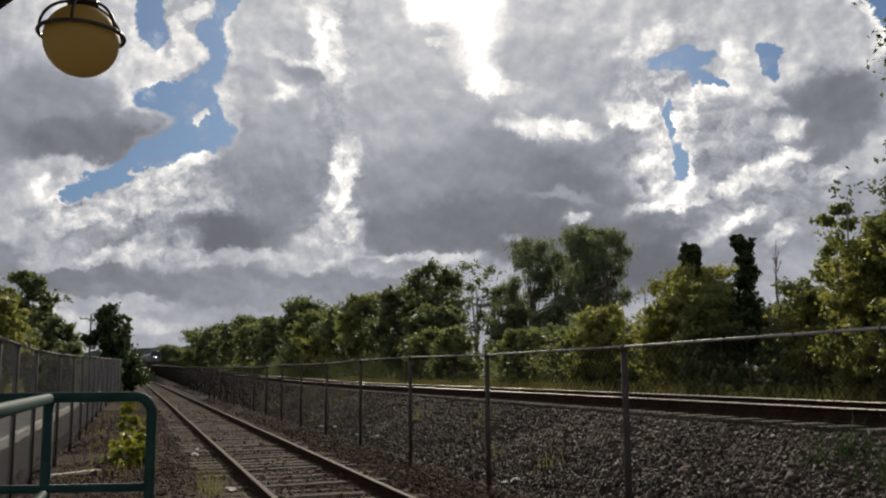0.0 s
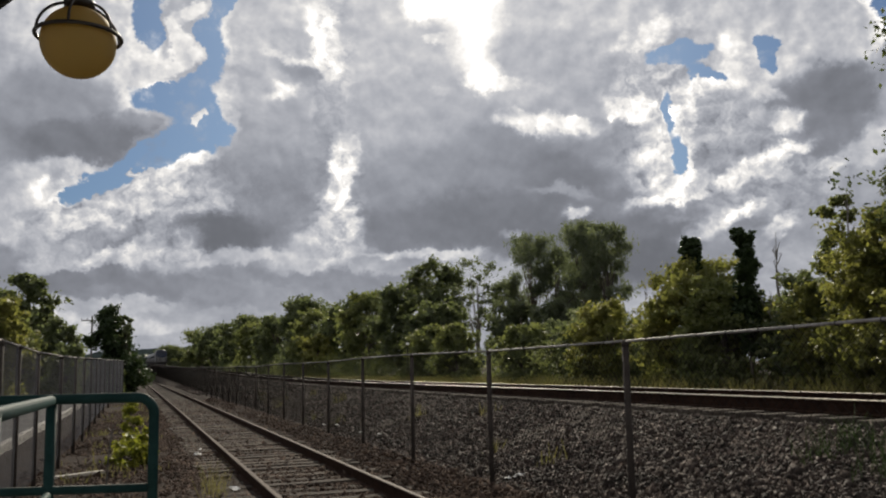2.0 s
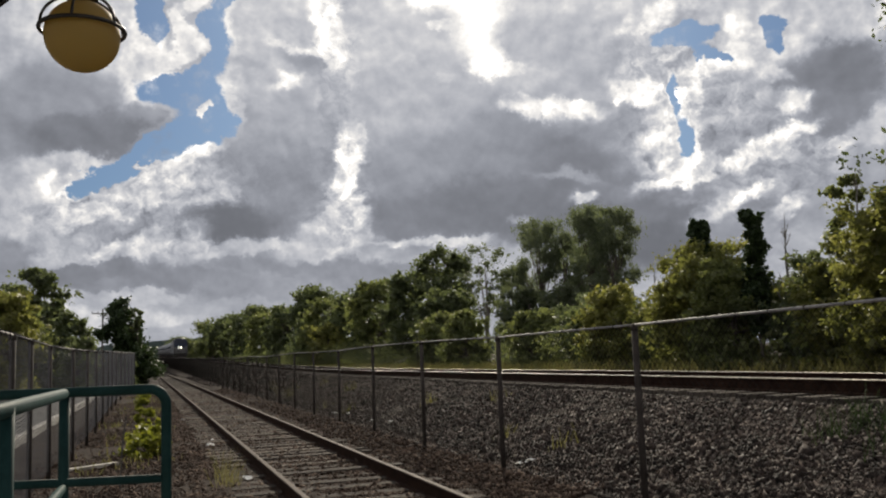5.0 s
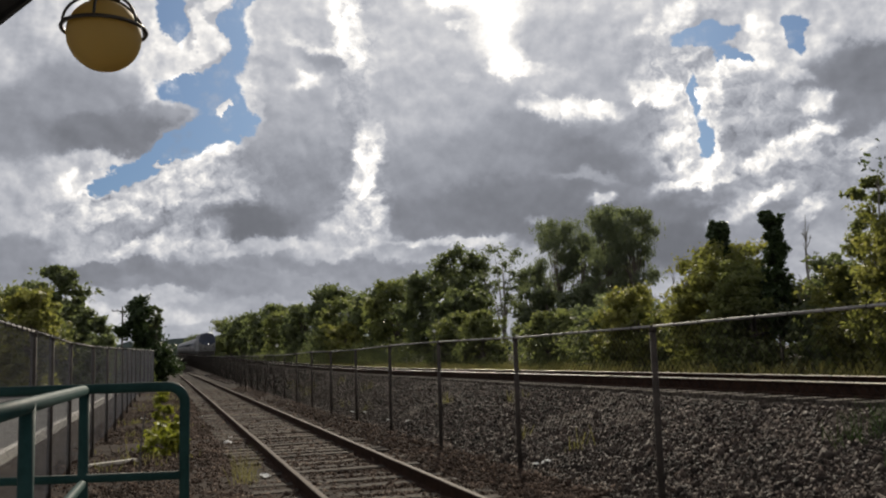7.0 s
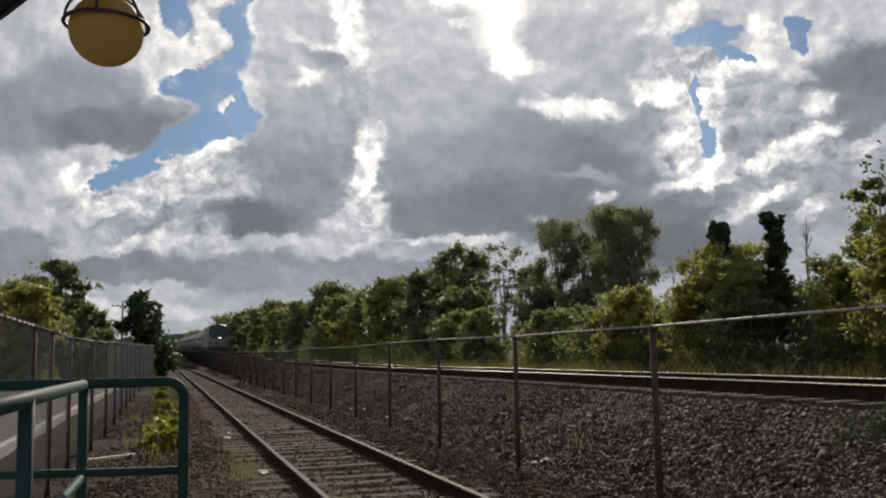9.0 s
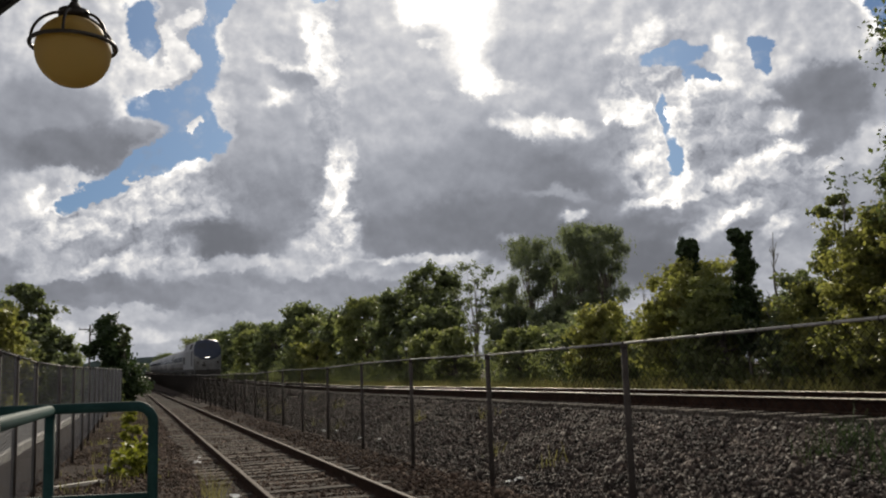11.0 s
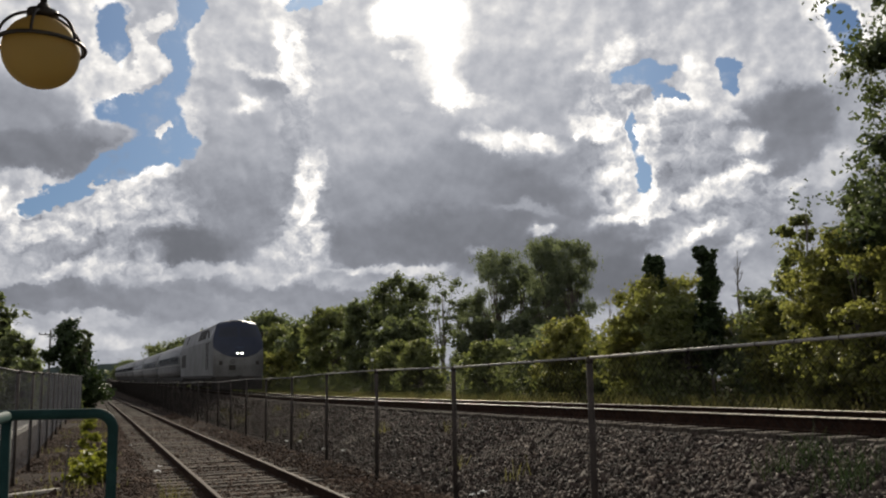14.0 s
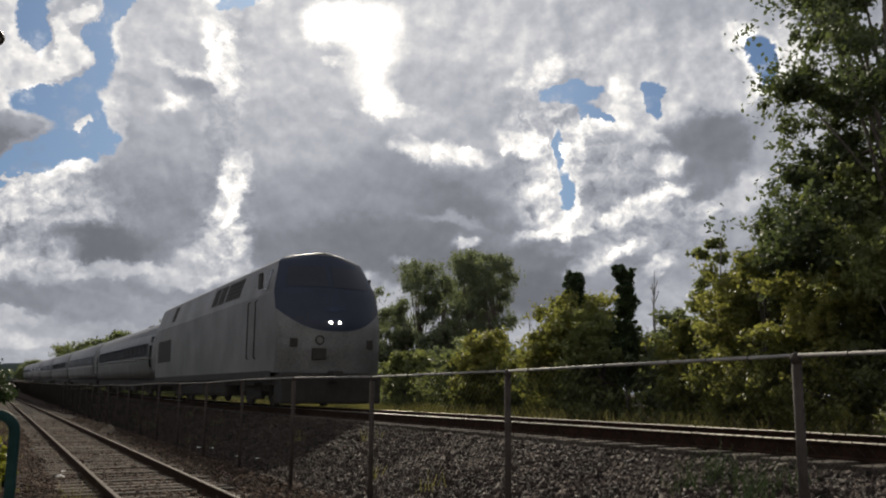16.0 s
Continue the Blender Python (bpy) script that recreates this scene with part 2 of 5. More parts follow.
    lum = n.math("MULTIPLY_ADD", white, n.math("SUBTRACT", n.math("MULTIPLY_ADD", mottle, 0.9, 0.8), lum), lum)
    lum = n.math("MULTIPLY_ADD", n.step(glare, 0.15, 1.15), 0.8, lum)
    # a soft glow spreads round the veiled sun
    halo = lobe(flat, SUN_AZ, SUN_EL, 15.0, 15.0, 0, 1.0)
    lum = n.math("MULTIPLY_ADD", halo, 0.17, lum)
    # clouds opposite the sun are lit from the front
    lum = n.math("MULTIPLY_ADD", n.step(n.vec("DOT_PRODUCT", d, tuple(sun_dir)), 0.35, -0.5), 0.3, lum)
    tint = n.mix(n.step(lum, 0.22, 0.85), (0.925, 0.965, 1.09, 1), (1.03, 1.0, 0.965, 1))
    cl = n.node("ShaderNodeVectorMath")
    cl.operation = "SCALE"
    n.put(cl.inputs[0], tint), n.put(cl.inputs["Scale"], lum)
    sky = n.node("ShaderNodeTexSky")
    sky.sky_type, sky.sun_disc = "NISHITA", False
    sky.sun_elevation, sky.sun_rotation = radians(SUN_EL), radians(SUN_AZ)
    blue = n.vec("MULTIPLY", sky.outputs[0], (0.022, 0.031, 0.043))
    gauze = n.math("MULTIPLY", n.step(n.noise(squash, 30.0, 6.0, 0.65), 0.5, 0.75), 0.4)
    cover = n.math("SUBTRACT", n.step(gap, 0.4, 0.58), gauze, clamp=True)
    col = n.mix(cover, cl.outputs[0], blue)
    bg = n.node("ShaderNodeBackground")
    n.put(bg.inputs[0], col)
    bg.inputs[1].default_value = 1.0
    out = n.node("ShaderNodeOutputWorld")
    n.put(out.inputs[0], bg.outputs[0])


sun_dir = Vector((math.sin(radians(SUN_AZ)) * math.cos(radians(SUN_EL)), math.cos(radians(SUN_AZ)) * math.cos(radians(SUN_EL)), math.sin(radians(SUN_EL))))
build_sky()
sun = new("sun", bpy.data.lights.new("sun", "SUN"))
sun.data.energy, sun.data.angle, sun.data.color = 4.3, radians(1.2), (1.0, 0.9, 0.74)
sun.matrix_world = look(sun_dir * 50, (0, 0, 0))


# ---- materials ----
def material(name, a, b, scale=4.0, rough=0.8, metal=0.0, bump=0.3, grain=60.0, vary=0.0, island=0.0, coat=0.0, stretch=(1, 1, 1), gloss=0.5):
    """Two colours blended by stains and grain, with fine relief. vary: spread of brightness from object to object, island: from piece to piece."""
    m = bpy.data.materials.new(name)
    m.use_nodes = True
    n = Nodes(m.node_tree)
    o = n.vec("MULTIPLY", n.node("ShaderNodeTexCoord").outputs["Object"], stretch)
    big, small = n.noise(o, scale, 5.0, 0.6), n.noise(o, grain, 3.0, 0.6)
    f = n.step(n.math("MULTIPLY_ADD", small, 0.45, n.math("MULTIPLY", big, 0.75)), 0.38, 0.82)
    col = n.mix(f, (*a, 1), (*b, 1))
    if vary:
        r = n.node("ShaderNodeObjectInfo").outputs["Random"]
        col = n.mix(1.0, col, n.step(r, 0, 1, 1 - vary, 1 + vary, False), "MULTIPLY")
    if island:
        r = n.node("ShaderNodeNewGeometry").outputs["Random Per Island"]
        col = n.mix(1.0, col, n.step(r, 0, 1, 1 - island, 1 + island, False), "MULTIPLY")
    bs = n.node("ShaderNodeBsdfPrincipled")
    n.put(bs.inputs["Base Color"], col)
    bs.inputs["Specular IOR Level"].default_value = gloss
    bs.inputs["Metallic"].default_value, bs.inputs["Coat Weight"].default_value = metal, coat
    n.put(bs.inputs["Roughness"], n.step(small, 0.2, 0.8, max(rough - 0.1, 0.03), min(rough + 0.1, 1.0), False))
    if bump:
        bp = n.node("ShaderNodeBump")
        bp.inputs["Strength"].default_value, bp.inputs["Distance"].default_value = bump, 0.01
        n.put(bp.inputs["Height"], small)
        n.put(bs.inputs["Normal"], bp.outputs[0])
    out = n.node("ShaderNodeOutputMaterial")
    n.put(out.inputs[0], bs.outputs[0])
    return m


def leaf_material(name, a, b, through=0.52, lit=(1.72, 1.8, 1.1, 1)):
    m = bpy.data.materials.new(name)
    m.use_nodes = True
    n = Nodes(m.node_tree)
    r = n.node("ShaderNodeNewGeometry").outputs["Random Per Island"]
    o = n.node("ShaderNodeTexCoord").outputs["Object"]
    f = n.math("MULTIPLY_ADD", n.step(n.noise(o, 0.7, 3.0, 0.6), 0.35, 0.65), 0.6, n.math("MULTIPLY", r, 0.4))
    col = n.mix(f, (*a, 1), (*b, 1))
    bs = n.node("ShaderNodeBsdfPrincipled")
    n.put(bs.inputs["Base Color"], col)
    bs.inputs["Roughness"].default_value, bs.inputs["Specular IOR Level"].default_value = 0.55, 0.3
    tr = n.node("ShaderNodeBsdfTranslucent")
    n.put(tr.inputs[0], n.mix(1.0, col, lit, "MULTIPLY"))
    mx = n.node("ShaderNodeMixShader")
    mx.inputs[0].default_value = through
    n.put(mx.inputs[1], bs.outputs[0]), n.put(mx.inputs[2], tr.outputs[0])
    out = n.node("ShaderNodeOutputMaterial")
    n.put(out.inputs[0], mx.outputs[0])
    return m


def glow_material(name, color, strength):
    m = bpy.data.materials.new(name)
    m.use_nodes = True
    n = Nodes(m.node_tree)
    e = n.node("ShaderNodeEmission")
    e.inputs[0].default_value, e.inputs[1].default_value = (*color, 1), strength
    out = n.node("ShaderNodeOutputMaterial")
    n.put(out.inputs[0], e.outputs[0])
    return m


M_GROUND = material("gravel ground", (0.011, 0.0077, 0.0057), (0.036, 0.0255, 0.019), 1.2, 0.95, 0, 0.9, 26, gloss=0.05)
M_STONE = material("ballast stone", (0.011, 0.0085, 0.007), (0.066, 0.05, 0.041), 3.0, 0.8, 0, 0.4, 40, 0.5, 0.75, gloss=0.16)
M_DIRT = material("dirty brown gravel", (0.018, 0.012, 0.009), (0.085, 0.06, 0.045), 3.0, 0.9, 0, 0.4, 40, 0.4, 0.6, gloss=0.08)
M_RAIL = material("rusty rail side", (0.014, 0.008, 0.006), (0.036, 0.02, 0.013), 5, 0.9, 0.0, 0.4, 60, gloss=0.04)
M_RAILTOP = material("worn rail head", (0.33, 0.295, 0.24), (0.46, 0.415, 0.345), 6, 0.36, 1.0, 0.05, 80)
M_OLDTOP = material("dull rail head", (0.03, 0.02, 0.014), (0.075, 0.052, 0.037), 6, 0.7, 0.0, 0.1, 80, gloss=0.06)
M_TIE = material("weathered tie", (0.035, 0.029, 0.024), (0.1, 0.085, 0.07), 6, 0.9, 0, 0.7, 30, 0.35, 0, 0, (1, 6, 6), gloss=0.08)
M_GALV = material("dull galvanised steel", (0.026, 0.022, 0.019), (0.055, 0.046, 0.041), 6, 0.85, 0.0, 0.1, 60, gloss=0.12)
# fence top rails, several times paler than the posts' steel above
M_GALVTOP = material("pale fence rail", (0.15, 0.142, 0.135), (0.28, 0.265, 0.25), 6, 0.65, 0.0, 0.1, 60, gloss=0.15)
M_LINK = material("grey galvanised link", (0.075, 0.073, 0.075), (0.14, 0.137, 0.14), 6, 0.6, 0.2, 0.0, 60, gloss=0.2)
M_WIRE = material("dark fence wire", (0.012, 0.011, 0.01), (0.025, 0.023, 0.021), 6, 0.8, 0.0, 0.0, 60, gloss=0.04)
M_GREEN = material("weathered dark green paint", (0.007, 0.022, 0.021), (0.014, 0.038, 0.036), 8, 0.6, 0, 0.06, 90, 0, 0, 0.0, gloss=0.06)
M_BRONZE = material("dark bronze metal", (0.03, 0.024, 0.02), (0.06, 0.05, 0.04), 9, 0.5, 0.5, 0.1, 70)
M_CANOPY = material("dark painted canopy", (0.012, 0.013, 0.014), (0.03, 0.03, 0.032), 3, 0.6, 0, 0.1, 50)
M_CONCRETE = material("worn concrete", (0.22, 0.21, 0.19), (0.36, 0.34, 0.31), 2, 0.9, 0, 0.4, 40)
M_ASPHALT = material("worn asphalt", (0.05, 0.048, 0.047), (0.095, 0.092, 0.09), 0.6, 0.92, 0, 0.4, 30, gloss=0.1)
M_TRUNK = material("bark", (0.05, 0.04, 0.03), (0.13, 0.11, 0.09), 6, 0.95, 0, 0.8, 24, 0.2)
M_PALE = material("pale bark", (0.12, 0.11, 0.095), (0.24, 0.22, 0.19), 6, 0.95, 0, 0.6, 24)
M_WOOD = material("bleached plank", (0.22, 0.2, 0.17), (0.4, 0.37, 0.32), 6, 0.9, 0, 0.4, 40)
M_POLE = material("creosoted pole", (0.04, 0.035, 0.03), (0.09, 0.08, 0.07), 6, 0.9, 0, 0.3, 30)
M_LITTER = material("white litter", (0.5, 0.5, 0.48), (0.75, 0.74, 0.7), 8, 0.7, 0, 0.2, 40)
M_HILL = material("distant wooded hill", (0.022, 0.034, 0.032), (0.038, 0.055, 0.048), 0.05, 1.0, 0, 0.0, 0.4)
M_SILVER = material("dusty silver train paint", (0.05, 0.049, 0.047), (0.14, 0.14, 0.141), 0.55, 0.5, 0.25, 0.03, 20)
M_COACH = material("fluted stainless steel", (0.085, 0.086, 0.088), (0.18, 0.183, 0.188), 0.9, 0.45, 0.5, 0.05, 25)
M_NAVY = material("dark blue cab paint and glass", (0.008, 0.012, 0.026), (0.013, 0.018, 0.036), 2, 0.42, 0, 0.0, 20, gloss=0.25)
M_DARKGLASS = material("dark tinted glass", (0.006, 0.007, 0.01), (0.012, 0.013, 0.018), 2, 0.25, 0, 0.0, 20, gloss=0.3)
M_SCREEN = material("tinted windscreen", (0.005, 0.007, 0.014), (0.009, 0.012, 0.022), 2, 0.35, 0, 0.0, 20, gloss=0.3)
M_GRIME = material("grimy underframe", (0.01, 0.009, 0.008), (0.028, 0.024, 0.02), 3, 0.85, 0.1, 0.3, 30)
M_STRIPE = material("dull blue stripe", (0.02, 0.028, 0.05), (0.035, 0.048, 0.075), 3, 0.6, 0, 0.0, 30, gloss=0.12)
M_CAR = material("dark car paint", (0.015, 0.015, 0.02), (0.03, 0.03, 0.035), 3, 0.25, 0.3, 0.0, 30, 0, 0, 0.5)
M_TYRE = material("tyre rubber", (0.012, 0.012, 0.012), (0.025, 0.025, 0.025), 6, 0.9, 0, 0.2, 50)
M_BEAM = glow_material("lit headlight", (1.0, 0.88, 0.7), 26.0)
M_LEAF_DARK = leaf_material("dark green leaves", (0.07, 0.084, 0.052), (0.122, 0.138, 0.07))
M_LEAF_MID = leaf_material("mid green leaves", (0.085, 0.1, 0.05), (0.152, 0.16, 0.068))
M_LEAF_GOLD = leaf_material("yellowing leaves", (0.102, 0.11, 0.042), (0.198, 0.186, 0.062))
M_LEAF_WILLOW = leaf_material("grey-green willow leaves", (0.078, 0.092, 0.064), (0.13, 0.146, 0.096))
M_GLOBE = leaf_material("yellowed acrylic globe", (0.36, 0.275, 0.1), (0.42, 0.325, 0.13), 0.5, (1.25, 1.2, 1.0, 1))
M_LEAF_POPLAR = leaf_material("dark poplar leaves", (0.046, 0.062, 0.034), (0.09, 0.105, 0.052), 0.42)
M_IVY = leaf_material("ivy leaves", (0.016, 0.03, 0.011), (0.036, 0.055, 0.016), 0.25)
M_GRASS = leaf_material("dry grass", (0.066, 0.063, 0.031), (0.138, 0.12, 0.058))
M_WEED = leaf_material("bright weeds", (0.1, 0.115, 0.018), (0.2, 0.19, 0.03))


# ---- mesh helpers ----
def part(name, bm, mat, parent=None, label="", smooth=False):
    """Links a bmesh as one mesh object, under a parent if one is given."""
    me = bpy.data.meshes.new(name)
    bm.to_mesh(me)
    bm.free()
    me.materials.append(mat)
    if smooth:
        me.polygons.foreach_set("use_smooth", [True] * len(me.polygons))
    ob = new(name, me)
    ob.parent = parent
    if label:
        ob["label"] = label
    return ob


def shared(name, me, parent, m=None):
    ob = new(name, me)
    ob.parent = parent
    if m is not None:
        ob.matrix_basis = m
    return ob


def box(bm, x0, x1, y0, y1, z0, z1, bevel=0.0):
    vs = bmesh.ops.create_cube(bm, size=1.0)["verts"]
    for v in vs:
        v.co = Vector(((x0 + x1) / 2 + v.co.x * (x1 - x0), (y0 + y1) / 2 + v.co.y * (y1 - y0), (z0 + z1) / 2 + v.co.z * (z1 - z0)))
    if bevel:
        es = list({e for v in vs for e in v.link_edges})
        bmesh.ops.bevel(bm, geom=es, offset=bevel, segments=2, affect="EDGES", profile=0.6)
    return vs


def tube(bm, pts, radii, sides=8, caps=True):
    """A tapering tube along points."""
    pts = [Vector(p) for p in pts]
    rings = []
    side = None
    for i, p in enumerate(pts):
        t = (pts[min(i + 1, len(pts) - 1)] - pts[max(i - 1, 0)]).normalized()
        if side is None:
            side = t.orthogonal().normalized()
        side = (side - t * side.dot(t)).normalized()
        up = t.cross(side)
        r = radii[i] if hasattr(radii, "__len__") else radii
        rings.append([bm.verts.new(p + (side * math.cos(2 * math.pi * k / sides) + up * math.sin(2 * math.pi * k / sides)) * r) for k in range(sides)])
    for a, b in zip(rings, rings[1:]):
        for k in range(sides):
            bm.faces.new((a[k], a[(k + 1) % sides], b[(k + 1) % sides], b[k]))
    if caps:
        bm.faces.new(rings[0][::-1]), bm.faces.new(rings[-1])


def disc(bm, centre, axis, radius, depth, sides=20, bevel=0.0):
    a = Vector(axis).normalized()
    c = Vector(centre)
    if bevel:
        tube(bm, [c - a * depth / 2, c - a * (depth / 2 - bevel), c + a * (depth / 2 - bevel), c + a * depth / 2], [radius - bevel, radius, radius, radius - bevel], sides)
    else:
        tube(bm, [c - a * depth / 2, c + a * depth / 2], radius, sides)


def mesh_object(name, verts, faces, mat, parent=None, smooth=False):
    me = bpy.data.meshes.new(name)
    me.from_pydata(verts, [], faces)
    me.materials.append(mat)
    if smooth:
        me.polygons.foreach_set("use_smooth", [True] * len(me.polygons))
    ob = new(name, me)
    ob.parent = parent
    return ob


def quads(name, v, mat, parent=None):
    """Loose four-cornered pieces from an array (n, 4, 3)."""
    k = len(v)
    me = bpy.data.meshes.new(name)
    me.vertices.add(4 * k), me.loops.add(4 * k), me.polygons.add(k)
    me.vertices.foreach_set("co", np.ascontiguousarray(v, dtype=np.float32).ravel())
    me.loops.foreach_set("vertex_index", np.arange(4 * k, dtype=np.int32))
    me.polygons.foreach_set("loop_start", np.arange(0, 4 * k, 4, dtype=np.int32))
    me.update(calc_edges=True)
    me.materials.append(mat)
    ob = new(name, me)
    ob.parent = parent
    return ob


def empty(name, m=None):
    ob = new(name)
    ob.empty_display_size = 0.2
    if m is not None:
        ob.matrix_basis = m
    return ob


# ---- lie of the land ----
def bend(y):
    s = max(0.0, y - 30.0)
    return s * s / (s + 30.0)


def main_x(y):
    """Centre of the main line."""
    return 8.0 - 0.0095 * bend(y)


MAIN_Z = 0.955


def main_z(y):
    """Height of the main line's rail heads: it climbs gently in the distance."""
    return MAIN_Z + 0.0142 * bend(y)


def ramp(x, a, b):
    t = min(max((x - a) / (b - a), 0.0), 1.0)
    return t


def ground_z(x, y):
    top = main_z(y) - 0.235
    c = main_x(y) - 8.0
    z = -0.176 + 0.136 * ramp(x, 3.55, 4.1)
    if x > 4.1:
        z = -0.04 + (top + 0.04) * ramp(x - c, 4.3, 6.55)
    if x - c > 9.5:
        z = top + (0.45 - top) * ramp(x - c, 9.5, 11.5)
        if x > 30 + c:
            z = 0.45
    if x < -1.3:
        z += 0.12 * ramp(-x, 1.3, 3)
    return z


# ---- ground, hills, platform, canopy ----
def build_ground():
    xs = [-1500, -400, -120, -60, -30, -15, -8, -4, -3, -2, -1.3, -0.6, 0, 0.6, 1.2, 1.8, 2.4, 3.0, 3.55, 3.7, 3.9, 4.1, 4.3, 4.6, 5.0, 5.4, 5.8, 6.2, 6.5, 6.8, 7.4,
          8, 8.6, 9.2, 9.5, 10, 10.5, 11, 11.5, 12.5, 14, 16, 19, 23, 28, 36, 60, 120, 400, 1500]
    ys = [-400, -100, -40, -15] + [-8 + 0.8 * i for i in range(60)] + [42 + 4 * i for i in range(20)] + [130 + 20 * i for i in range(20)] + [600, 800, 1200, 2400]
    verts, faces = [], []
    for y in ys:
        for x in xs:
            xx = x + (main_x(y) - 8.0 if 4.2 < x < 40 else 0)
            near = 1.0 if abs(x) < 20 and y < 60 else 0.3
            z = ground_z(xx, min(y, 420)) + (noise.noise(Vector((x * 1.7, y * 1.7, 0))) * 0.03 + noise.noise(Vector((x * 0.4, y * 0.3, 5))) * 0.03) * near
            verts.append((xx, y, z))
    w = len(xs)
    for j in range(len(ys) - 1):
        for i in range(w - 1):
            a = j * w + i
            faces.append((a, a + 1, a + w + 1, a + w))
    g = mesh_object("ground", verts, faces, M_GROUND, None, True)
    tagged(g, "dark gravel ground rising to a ballast bank", "ground", kind="structure")


def build_hill():
    verts, faces = [], []
    k = 160
    for i in range(k + 1):
        x = -420 + i * 6.5
        h = 27 + 6 * noise.noise(Vector((x * 0.008, 0, 0))) + 2.4 * noise.noise(Vector((x * 0.09, 3, 0))) + 2.2 * noise.noise(Vector((x * 0.3, 7, 0))) - max(0, x - 10) * 0.035
        verts += [(x, 950, -3), (x, 950, h * 0.6), (x, 965, h)]
    for i in range(k):
        for r in range(2):
            a = 3 * i + r
            faces.append((a, a + 3, a + 4, a + 1))
    tagged(mesh_object("backdrop_hill", verts, faces, M_HILL, None, True), "dark wooded hills on the horizon", "hill", kind="structure")


def build_platform():
    bm = bmesh.new()
    box(bm, -4.5, 0.55, -7, 5.3, -0.4, 0.2, 0.03)
    tagged(part("platform", bm, M_CONCRETE), "low grey concrete station platform", "platform", kind="structure")


def build_lot():
    bm = bmesh.new()
    box(bm, -60, -2.6, 5.4, 75, -0.3, 0.02)
    tagged(part("parking_lot", bm, M_ASPHALT), "worn grey asphalt parking lot beyond the boundary fence", "pavement", kind="structure")
    bm = bmesh.new()
    box(bm, -2.6, -2.46, 5.4, 75, -0.3, 0.09, 0.02)
    tagged(part("kerb", bm, M_CONCRETE), "pale concrete kerb along the parking lot", "kerb", kind="structure")


def build_canopy():
    top = empty("platform_canopy")
    tagged(top, "dark painted platform canopy with a slanting edge", "canopy")
    # the edge runs from (-1.18, 6.43) towards (-0.8, 5.74)
    a, d = Vector((-1.0, 6.09, 0)), Vector((0.475, -0.88, 0)).normalized()
    out = Vector((-d.y, d.x, 0)) * -1
    if out.x > 0:
        out = -out

    def slab(u0, u1, v0, v1, z0, z1):
        bm = bmesh.new()
        vs = []
        for z in (z0, z1):
            for u, v in ((u0, v0), (u1, v0), (u1, v1), (u0, v1)):
                p = a + d * u + out * v
                vs.append(bm.verts.new((p.x, p.y, z)))
        for f in ((3, 2, 1, 0), (4, 5, 6, 7), (0, 1, 5, 4), (1, 2, 6, 5), (2, 3, 7, 6), (3, 0, 4, 7)):
            bm.faces.new([vs[i] for i in f])
        bmesh.ops.recalc_face_normals(bm, faces=bm.faces)
        return bm

    part("roof_slab", slab(-3.0, 4.2, 0.03, 2.6, 3.74, 3.9), M_CANOPY, top)
    part("fascia", slab(-3.05, 4.25, 0.0, 0.03, 3.7, 3.94), M_CANOPY, top)
    for u in (-2.0, 3.0):
        p = a + d * u + out * 1.6
        bm = bmesh.new()
        box(bm, p.x - 0.07, p.x + 0.07, p.y - 0.07, p.y + 0.07, -0.1 if u < 0 else 0.2, 3.745, 0.01)
        part("post", bm, M_CANOPY, top)


def build_lamp():
    c = Vector((-0.325, 4.58, 3.06))
    r = 0.182
    lamp = empty("globe_lamp", pose(c.x, c.y, c.z))
    tagged(lamp, "unlit yellowed globe lamp in a dark metal cage", "lamp")
    bm = bmesh.new()
    bmesh.ops.create_uvsphere(bm, u_segments=40, v_segments=24, radius=r)
    part("globe", bm, M_GLOBE, lamp, "yellowed acrylic globe", True)
    bm = bmesh.new()
    ring = [Vector((math.cos(t) * (r + 0.022), math.sin(t) * (r + 0.022), 0.03)) for t in [2 * math.pi * i / 48 for i in range(49)]]
    tube(bm, ring, 0.0105, 8, False)
    part("cage_ring", bm, M_BRONZE, lamp, "", True)
    for k in range(6):
        a = math.pi / 3 * k + 0.35
        bm = bmesh.new()
        pts = [Vector((math.cos(a) * (r + 0.022) * math.cos(e), math.sin(a) * (r + 0.022) * math.cos(e), 0.03 + (r - 0.005) * math.sin(e))) for e in [math.pi / 2 * i / 12 for i in range(13)]]
        tube(bm, pts, 0.008, 6)
        part("cage_bar", bm, M_BRONZE, lamp, "", True)
    bm = bmesh.new()
    tube(bm, [(0, 0, 0.18), (0, 0, 0.215), (0, 0, 0.23), (0, 0, 0.26)], [0.075, 0.075, 0.04, 0.02], 20)
    part("cap", bm, M_BRONZE, lamp, "", True)
    bm = bmesh.new()
    tube(bm, [(0, 0, 0.22), (0, 0, 0.76), (-0.03, 0.01, 0.82), (-0.09, 0.03, 0.845), (-0.62, 0.25, 0.85)], 0.016, 10)
    part("stem", bm, M_BRONZE, lamp, "", True)


